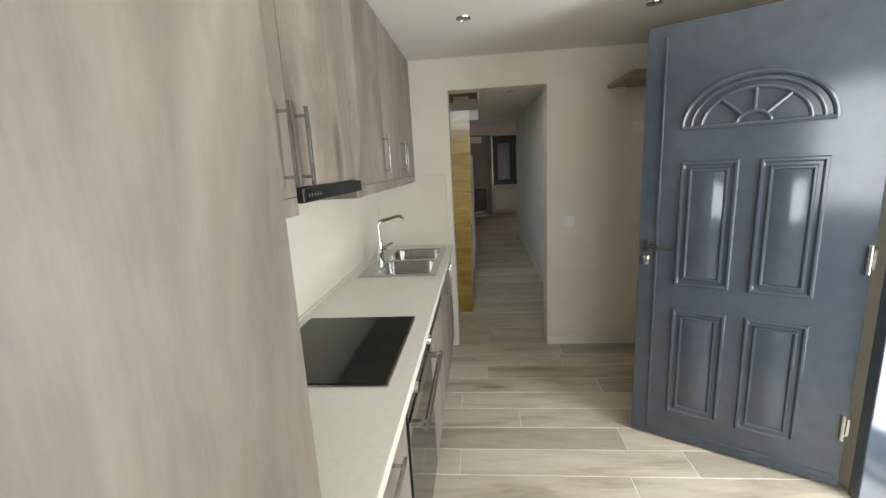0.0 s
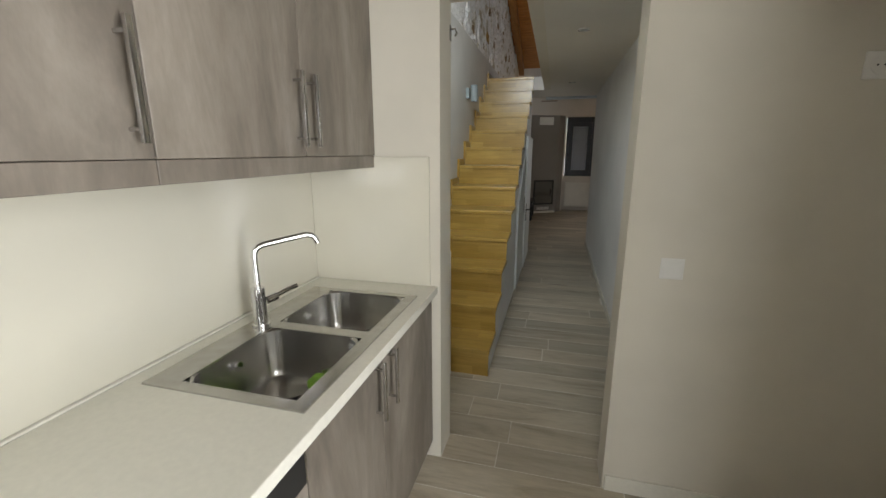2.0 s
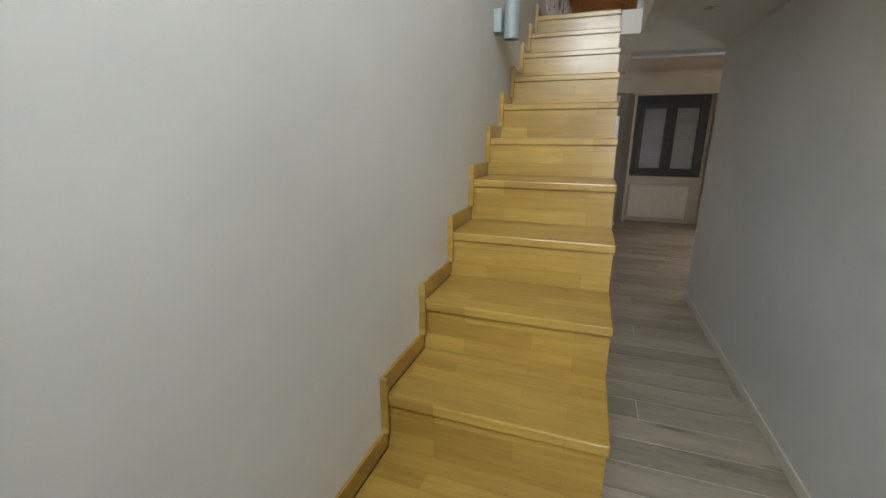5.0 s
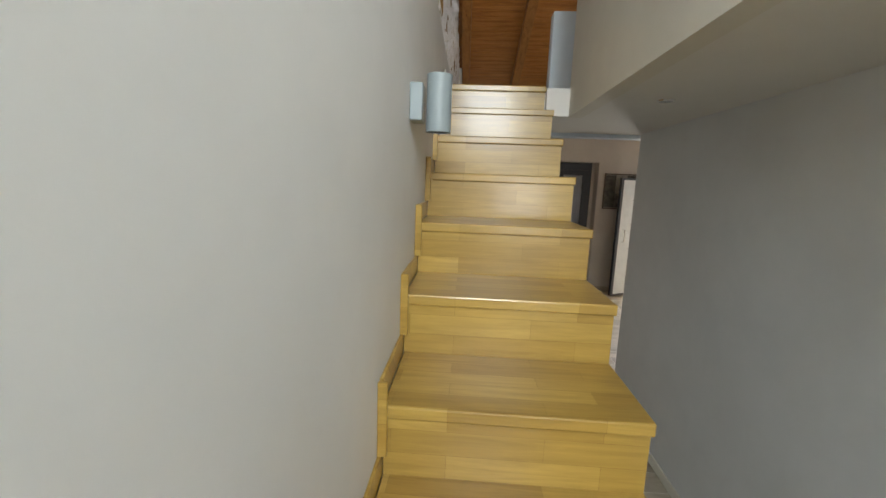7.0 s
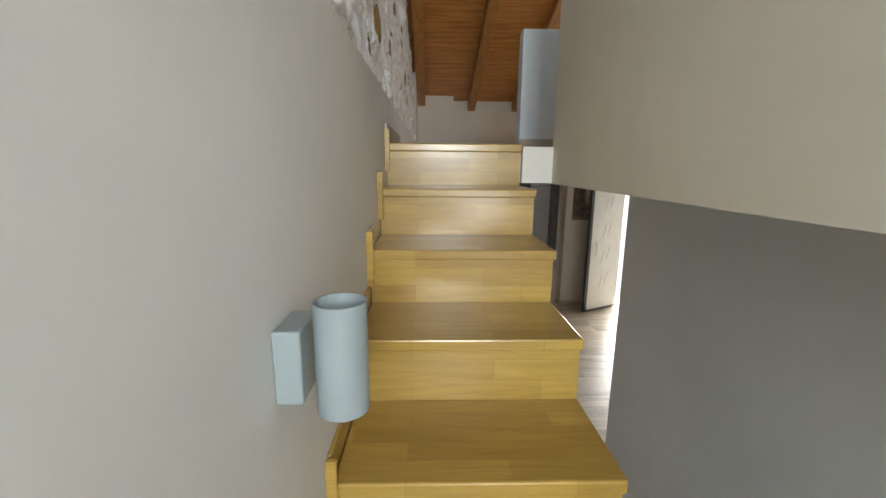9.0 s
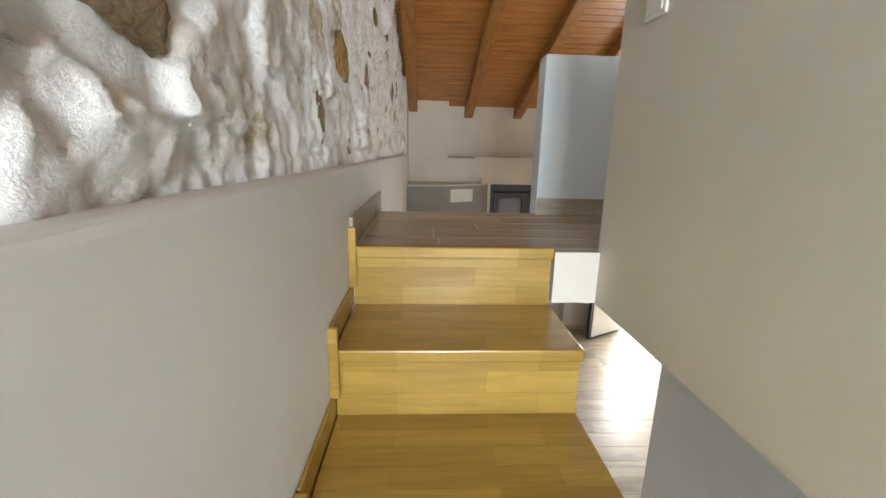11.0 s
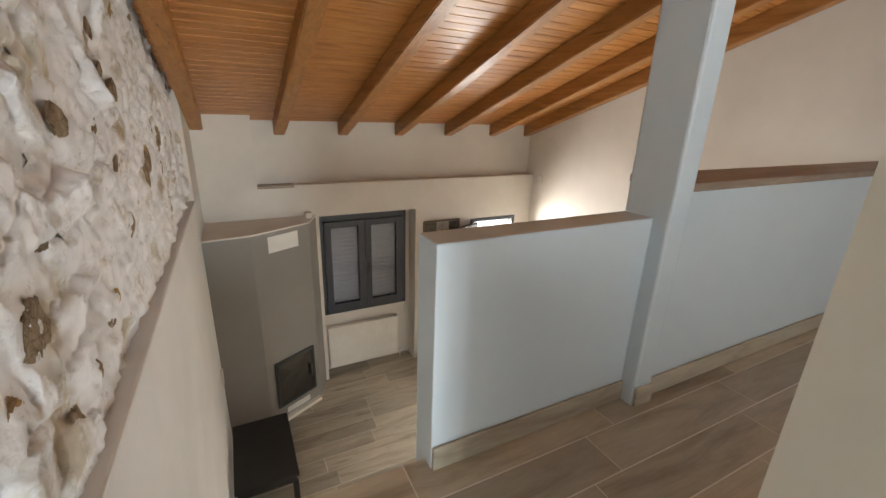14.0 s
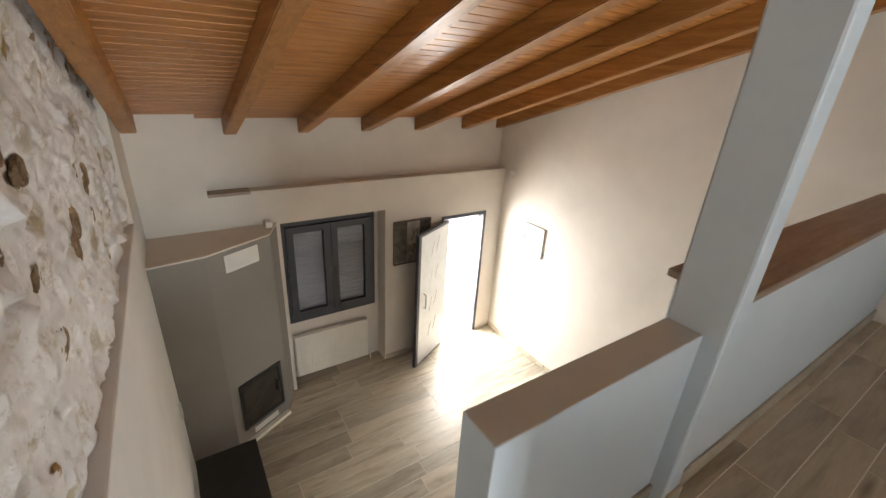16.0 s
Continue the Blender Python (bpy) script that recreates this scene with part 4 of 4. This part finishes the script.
cup = at_origin("understair_door", "white cupboard door under the stairs with dark handle", "door")
part("leaf", bm_box(SX1 - 0.011, SX1 + 0.022, 3.52, 4.44, 0.02, 1.655, 0.003, 2), PANEL, cup)
part("handle", bm_join(bm_box(SX1 + 0.022, SX1 + 0.028, 3.56, 3.60, 0.62, 0.84, 0.003), bm_tube([(SX1 + 0.028, 3.58, 0.76), (SX1 + 0.06, 3.58, 0.76), (SX1 + 0.062, 3.68, 0.76)], 0.008, 10)), BLACK, cup, "black lever handle", True)
cup2 = at_origin("understair_hatch", "white sloping cupboard hatch under the stairs", "cupboard door")
part("leaf", bm_sideprism([(2.62, 0.02), (3.46, 0.02), (3.46, 1.50), (2.62, 0.97)], SX1 - 0.011, SX1 + 0.010), PANEL, cup2)
part("handle", bm_box(SX1 + 0.010, SX1 + 0.018, 3.36, 3.38, 0.75, 0.95, 0.002), STEEL, cup2)

sc = thing("wall_sconce", "grey-blue metal cylinder up-and-down wall light", "wall lamp", (XL, 3.05, 2.10))
part("bracket", bm_box(0.001, 0.04, -0.045, 0.045, -0.055, 0.055, 0.004, 2), SCONCEM, sc)
def can():
    bm = bmesh.new()
    n = 28
    prof = [(0.036, -0.085), (0.039, -0.085), (0.039, 0.085), (0.036, 0.085)]
    R_ = [[bm.verts.new((0.086 + r * math.cos(2 * math.pi * k / n), r * math.sin(2 * math.pi * k / n), h)) for k in range(n)] for r, h in prof]
    R_.append(R_[0])
    for a, b in zip(R_, R_[1:]):
        for k in range(n):
            bm.faces.new((a[k], a[(k + 1) % n], b[(k + 1) % n], b[k]))
    bmesh.ops.recalc_face_normals(bm, faces=bm.faces)
    return bm
part("shade", can(), SCONCEM, sc, "", True)
part("bulb_holder", bm_cyl((0.086, 0, -0.03), (0.086, 0, 0.03), 0.026, 16), WHITEP, sc, "", True)

dc = thing("door_catch", "small brass hook catch high on the door jamb", "hook", (0.0, 0.165, 1.96))
part("plate", bm_box(0.0005, 0.004, -0.012, 0.012, -0.03, 0.03, 0.001), STEEL, dc)
part("hook", bm_tube([(0.004, 0, 0.015), (0.022, 0, 0.015), (0.03, 0, 0.0), (0.022, 0, -0.014)], 0.004, 8), STEEL, dc, "", True)


# ---- living room ----
fire = at_origin("fireplace", "grey plastered corner fireplace with a glazed insert", "fireplace")
A, B = Vector((-0.11, 8.66)), Vector((0.50, 8.985))
part("chimney_breast", bm_prism([(XL + 0.001, 8.60), (A.x, A.y), (B.x, B.y), (0.63, YF - 0.001), (XL + 0.001, YF - 0.001)], 0.0, 2.32), CHIMNEY, fire)
part("top", bm_prism([(XL + 0.001, 8.595), (A.x, A.y - 0.006), (B.x + 0.005, B.y - 0.003), (0.638, YF - 0.001), (XL + 0.001, YF - 0.001)], 2.321, 2.335), WARM, fire, "cream plastered top")
part("spout", bm_box(0.50, 0.57, 9.15, 9.25, 2.336, 2.40, 0.006, 2), WARM, fire)
d = (B - A).normalized()
F = Matrix(((d.x, -d.y, 0, A.x), (d.y, d.x, 0, A.y), (0, 0, 1, 0), (0, 0, 0, 1)))      # local x along the face, local -y out of it
def on_face(name, bm, material, parent, label=""):
    bmesh.ops.transform(bm, matrix=F, verts=bm.verts)
    return part(name, bm, material, parent, label)
ins = on_face("insert", bm_join(bm_box(0.09, 0.13, -0.022, -0.001, 0.20, 0.80, 0.003), bm_box(0.58, 0.62, -0.022, -0.001, 0.20, 0.80, 0.003), bm_box(0.13, 0.58, -0.022, -0.001, 0.76, 0.80, 0.003), bm_box(0.13, 0.58, -0.022, -0.001, 0.20, 0.24, 0.003)), BLACK, fire, "black steel insert frame")
on_face("fire_glass", bm_box(0.131, 0.579, -0.012, -0.006, 0.241, 0.759), FIREGLASS, ins, "dark reflective fireplace glass")
on_face("handle", bm_box(0.545, 0.557, -0.05, -0.022, 0.42, 0.58, 0.004), STEEL, ins)
gr = on_face("air_grille", bm_join(*[bm_box(0.20, 0.52, -0.012, -0.001, 0.075 + i * 0.018, 0.087 + i * 0.018, 0.002) for i in range(4)]), WHITEP, fire, "white slotted air grille")
vent = on_face("vent", bm_join(bm_box(0.17, 0.53, -0.014, -0.001, 2.10, 2.275, 0.003)), WHITEP, fire, "white warm-air vent grille")
for i in range(9):
    on_face("slat", bm_box(0.185, 0.515, -0.020, -0.0145, 2.115 + i * 0.0165, 2.125 + i * 0.0165, 0.001), WHITEP, vent)
on_face("hearth", bm_box(0.0, 0.66, -0.06, -0.001, 0.0, 0.045, 0.006, 2), COUNTER, fire, "pale stone hearth strip")

win = tagged(new("window_1"), "dark anthracite double casement window with closed shutters", "window", kind="structure")
wy = YF + 0.24
part("frame", bm_join(bm_box(WX0, WX0 + 0.06, wy - 0.03, wy + 0.04, WZ0, WZ1, 0.003), bm_box(WX1 - 0.06, WX1 - 0.001, wy - 0.03, wy + 0.04, WZ0, WZ1, 0.003),
                      bm_box(WX0 + 0.06, WX1 - 0.06, wy - 0.03, wy + 0.04, WZ1 - 0.13, WZ1, 0.003), bm_box(WX0 + 0.06, WX1 - 0.06, wy - 0.03, wy + 0.04, WZ0, WZ0 + 0.06, 0.003)), FRAMEBLUE, win)
mid = (WX0 + WX1) / 2
for a, b in ((WX0 + 0.062, mid - 0.001), (mid + 0.001, WX1 - 0.062)):
    z0, z1, w = WZ0 + 0.062, WZ1 - 0.132, 0.088
    sash = part("sash", bm_join(bm_box(a, a + w, wy - 0.055, wy + 0.01, z0, z1, 0.005, 2), bm_box(b - w, b, wy - 0.055, wy + 0.01, z0, z1, 0.005, 2),
                                bm_box(a + w, b - w, wy - 0.055, wy + 0.01, z1 - w, z1, 0.005, 2), bm_box(a + w, b - w, wy - 0.055, wy + 0.01, z0, z0 + w, 0.005, 2)), FRAMEBLUE, win)
    g = part("pane", bm_box(a + w, b - w, wy - 0.022, wy - 0.016, z0 + w, z1 - w), GLASS, sash)
    g.visible_shadow = False
part("handle", bm_join(bm_box(mid + 0.03, mid + 0.055, wy - 0.063, wy - 0.0555, 1.48, 1.58, 0.002), bm_cyl((mid + 0.042, wy - 0.085, 1.44), (mid + 0.042, wy - 0.085, 1.54), 0.009, 10)), BLACK, win)
sh = at_origin("window_shutter", "closed pale grey outside shutters behind the window", "shutter")
for i in range(24):
    part("slat", bm_box(WX0, WX1, wy + 0.075, wy + 0.095, WZ0 + i * 0.06 + 0.001, WZ0 + i * 0.06 + 0.0595, 0.004), SHUTTER, sh)

rad = at_origin("radiator", "cream enamel ribbed panel radiator under the window", "radiator")
RX0, RX1, RY = 0.72, 1.72, 9.40
part("back_panel", bm_box(RX0, RX1, RY + 0.06, RY + 0.075, 0.10, 0.71, 0.005, 2), RADWHITE, rad)
part("front_panel", bm_box(RX0, RX1, RY, RY + 0.014, 0.10, 0.71, 0.005, 2), RADWHITE, rad)
for i in range(24):
    x = RX0 + 0.03 + i * (RX1 - RX0 - 0.06) / 23
    part("rib", bm_box(x - 0.012, x + 0.012, RY - 0.006, RY - 0.0002, 0.125, 0.685, 0.004), RADWHITE, rad)
part("top_grille", bm_box(RX0 + 0.005, RX1 - 0.005, RY + 0.0145, RY + 0.0595, 0.69, 0.708, 0.002), RADWHITE, rad)
part("valve", bm_join(bm_cyl((RX1 + 0.03, RY + 0.04, 0.12), (RX1 + 0.10, RY + 0.04, 0.12), 0.02, 14), bm_cyl((RX1 + 0.045, RY + 0.04, 0.0), (RX1 + 0.045, RY + 0.04, 0.13), 0.008, 10)), WHITEP, rad, "white thermostatic valve", True)
part("pipe", bm_cyl((RX1, RY + 0.04, 0.12), (RX1 + 0.03, RY + 0.04, 0.12), 0.009, 10), CHROME, rad, "", True)
for x in (RX0 + 0.12, RX1 - 0.12):
    part("bracket", bm_box(x - 0.02, x + 0.02, RY + 0.0755, YF + 0.239, 0.5, 0.56), RADWHITE, rad)


def bars_picture(w, h, cols):
    return [(-w * 0.46, -w * 0.14, -h * 0.44, h * 0.44, cols[0]), (-w * 0.139, w * 0.2, -h * 0.05, h * 0.44, cols[1]), (-w * 0.139, w * 0.2, -h * 0.44, -h * 0.051, cols[2]), (w * 0.201, w * 0.46, -h * 0.44, h * 0.44, cols[0])]


GREY1 = mat("print_dark", plain((0.13, 0.12, 0.10), 0.5, 14), 0.5)
GREY2 = mat("print_light", plain((0.5, 0.48, 0.42), 0.25, 9), 0.5)
GREY3 = mat("print_mid", plain((0.25, 0.23, 0.2), 0.5, 18), 0.5)
BLUEP = mat("print_blue", plain((0.42, 0.52, 0.58), 0.25, 7), 0.5)
pic = thing("wall_picture", "grey abstract print in a thin dark frame", "picture", m=pose(2.33, YF, 1.82, 0, 0, 0))
part("frame", bm_join(bm_box(-0.28, -0.262, -0.03, -0.001, -0.31, 0.31, 0.003), bm_box(0.262, 0.28, -0.03, -0.001, -0.31, 0.31, 0.003), bm_box(-0.262, 0.262, -0.03, -0.001, 0.292, 0.31, 0.003), bm_box(-0.262, 0.262, -0.03, -0.001, -0.31, -0.292, 0.003)), SHELFW, pic)
for x0, x1, z0, z1, c in bars_picture(0.56, 0.64, (GREY1, GREY2, GREY3)):
    part("print", bm_box(x0, x1, -0.014, -0.002, z0, z1), c, pic)
part("print", bm_join(bm_tube([(-0.02, -0.016, 0.02), (0.02, -0.016, 0.11), (0.0, -0.016, 0.18)], 0.006, 6), bm_tube([(0.02, -0.016, 0.11), (0.08, -0.016, 0.17)], 0.006, 6)), GREY1, pic)
pic2 = thing("small_picture", "small pale blue print in a light frame", "picture", m=pose(XR, 8.55, 1.84, 0, 0, -90))
part("frame", bm_join(bm_box(-0.19, -0.175, -0.025, -0.001, -0.22, 0.22, 0.002), bm_box(0.175, 0.19, -0.025, -0.001, -0.22, 0.22, 0.002), bm_box(-0.175, 0.175, -0.025, -0.001, 0.205, 0.22, 0.002), bm_box(-0.175, 0.175, -0.025, -0.001, -0.22, -0.205, 0.002)), PANEL, pic2)
part("print", bm_box(-0.175, 0.175, -0.012, -0.002, -0.205, 0.205), BLUEP, pic2)

sen = thing("alarm_sensor", "small white alarm sensor high in the corner", "sensor", m=pose(XR, 9.12, 2.66, 0, 0, -90))
part("body", bm_box(-0.03, 0.03, -0.045, -0.001, -0.06, 0.05, 0.012, 3), WHITEP, sen)
part("lens", bm_box(-0.02, 0.02, -0.049, -0.0455, -0.04, 0.0, 0.002), PANEL, sen)

ld = thing("front_door", "open white and dark-edged outer door with slanted grooves", "door", m=pose(FD0 + 0.07, YF - 0.012, 0.012, 0, 0, math.degrees(math.atan2(0.36, 0.70))) @ Matrix.Translation((-0.76, 0, 0)))
part("leaf", bm_box(0, 0.76, -0.05, 0, 0, 2.04, 0.004, 2), FRAMEBLUE, ld)
part("outer_panel", bm_box(0.05, 0.74, -0.056, -0.0505, 0.03, 2.01, 0.003), PANEL, ld, "white outer facing")
for i in range(4):
    for k in range(2):
        x, z = 0.30 + 0.13 * k, 0.40 + i * 0.42 + 0.05 * k
        part("groove", bm_tube([(x, -0.0565, z), (x + 0.06, -0.0565, z + 0.2)], 0.004, 6), STEEL, ld)
part("handle", bm_tube([(0.13, -0.056, 0.95), (0.13, -0.10, 0.96), (0.13, -0.105, 1.05), (0.13, -0.10, 1.16), (0.13, -0.056, 1.17)], 0.011, 10), CHROME, ld, "bowed chrome pull handle", True)
part("lock", bm_cyl((-0.002, -0.025, 1.02), (0.0, -0.025, 1.02), 0.012, 12), STEEL, ld)
lf = tagged(new("door_3"), "dark anthracite frame of the outer door", "door frame", kind="structure")
part("jamb", bm_box(FD0 + 0.001, FD0 + 0.05, YF - 0.01, YF + 0.09, 0, 2.099, 0.004, 2), FRAMEBLUE, lf)
part("jamb", bm_box(FD1 - 0.05, FD1 - 0.001, YF - 0.01, YF + 0.09, 0, 2.099, 0.004, 2), FRAMEBLUE, lf)
part("head", bm_box(FD0 + 0.051, FD1 - 0.051, YF - 0.01, YF + 0.09, 2.05, 2.099, 0.004, 2), FRAMEBLUE, lf)

tb = at_origin("low_table", "low black wooden table beside the fireplace", "table")
part("tabletop", bm_box(-0.50, 0.03, 7.45, 8.32, 0.385, 0.42, 0.004, 2), BLACK, tb)
part("apron", bm_box(-0.48, 0.01, 7.47, 8.30, 0.31, 0.3845, 0.002), BLACK, tb)
for x in (-0.465, -0.005):
    for y in (7.485, 8.285):
        part("leg", bm_box(x - 0.025, x + 0.025, y - 0.025, y + 0.025, 0.0, 0.3095, 0.003), BLACK, tb)
# plain plate for the switch-like thing near the wall's end
wb = thing("wall_plate", "small white switch-like plate on the plaster wall", "wall hook", (XL, 8.45, 0.95))
part("plate", bm_box(0.001, 0.02, -0.03, 0.03, -0.08, 0.08, 0.006, 2), WHITEP, wb)
tagged(part("yard_wall", bm_box(6.5, 6.8, -9, 5, -0.13, 3.0, 0.02), RENDERW), "white rendered wall outside the kitchen entrance", "outdoor wall", kind="structure")


# ---- floor tiles ----
def planks(parent, x0, x1, y0, y1, z, row, length, seed):
    r = random.Random(seed)
    n = max(1, round((y1 - y0) / row))
    row = (y1 - y0) / n
    cache = {}
    for i in range(n):
        x = x0 - r.uniform(0.1, 0.8) * length
        while x < x1:
            a, b = max(x, x0), min(x + length, x1)
            x += length
            if b - a < 0.03:
                continue
            key = round(b - a, 2)
            if key not in cache:
                cache[key] = mesh_of("tile", bm_box(-(b - a) / 2 + 0.002, (b - a) / 2 - 0.002, -row / 2 + 0.0025, row / 2 - 0.0025, -0.0045, 0, 0.001), TILE)
            o = new("tile", cache[key])
            o.parent, o.location = parent, ((a + b) / 2, y0 + (i + 0.5) * row, z)


planks(floor, KX0, KX1, -3.6, 0.0, 0, 0.19, 1.15, 1)
planks(floor, 0.0, 0.746, 0.0, 0.18, 0, 0.18, 1.15, 2)
planks(floor, XL, COR, 0.18, 5.04, 0, 0.19, 1.15, 3)
planks(floor, XL, XR, 5.04, YF, 0, 0.19, 1.15, 4)
planks(floor, WX0 - 0.02, WX1 + 0.06, YF, YF + 0.24, 0, 0.2, 1.3, 5)
planks(loft_floor, XL + 0.014, XR, Y1 + 12 * RUN + 0.034, 5.302, LOFT, 0.161, 0.78, 6)
planks(loft_floor, SX1 + 0.003, 0.2575, 4.456, Y1 + 12 * RUN + 0.032, LOFT, 0.16, 0.9, 7)
planks(loft_floor, 0.35, LX, 2.4, Y1 + 12 * RUN + 0.032, LOFT, 0.163, 1.1, 8)
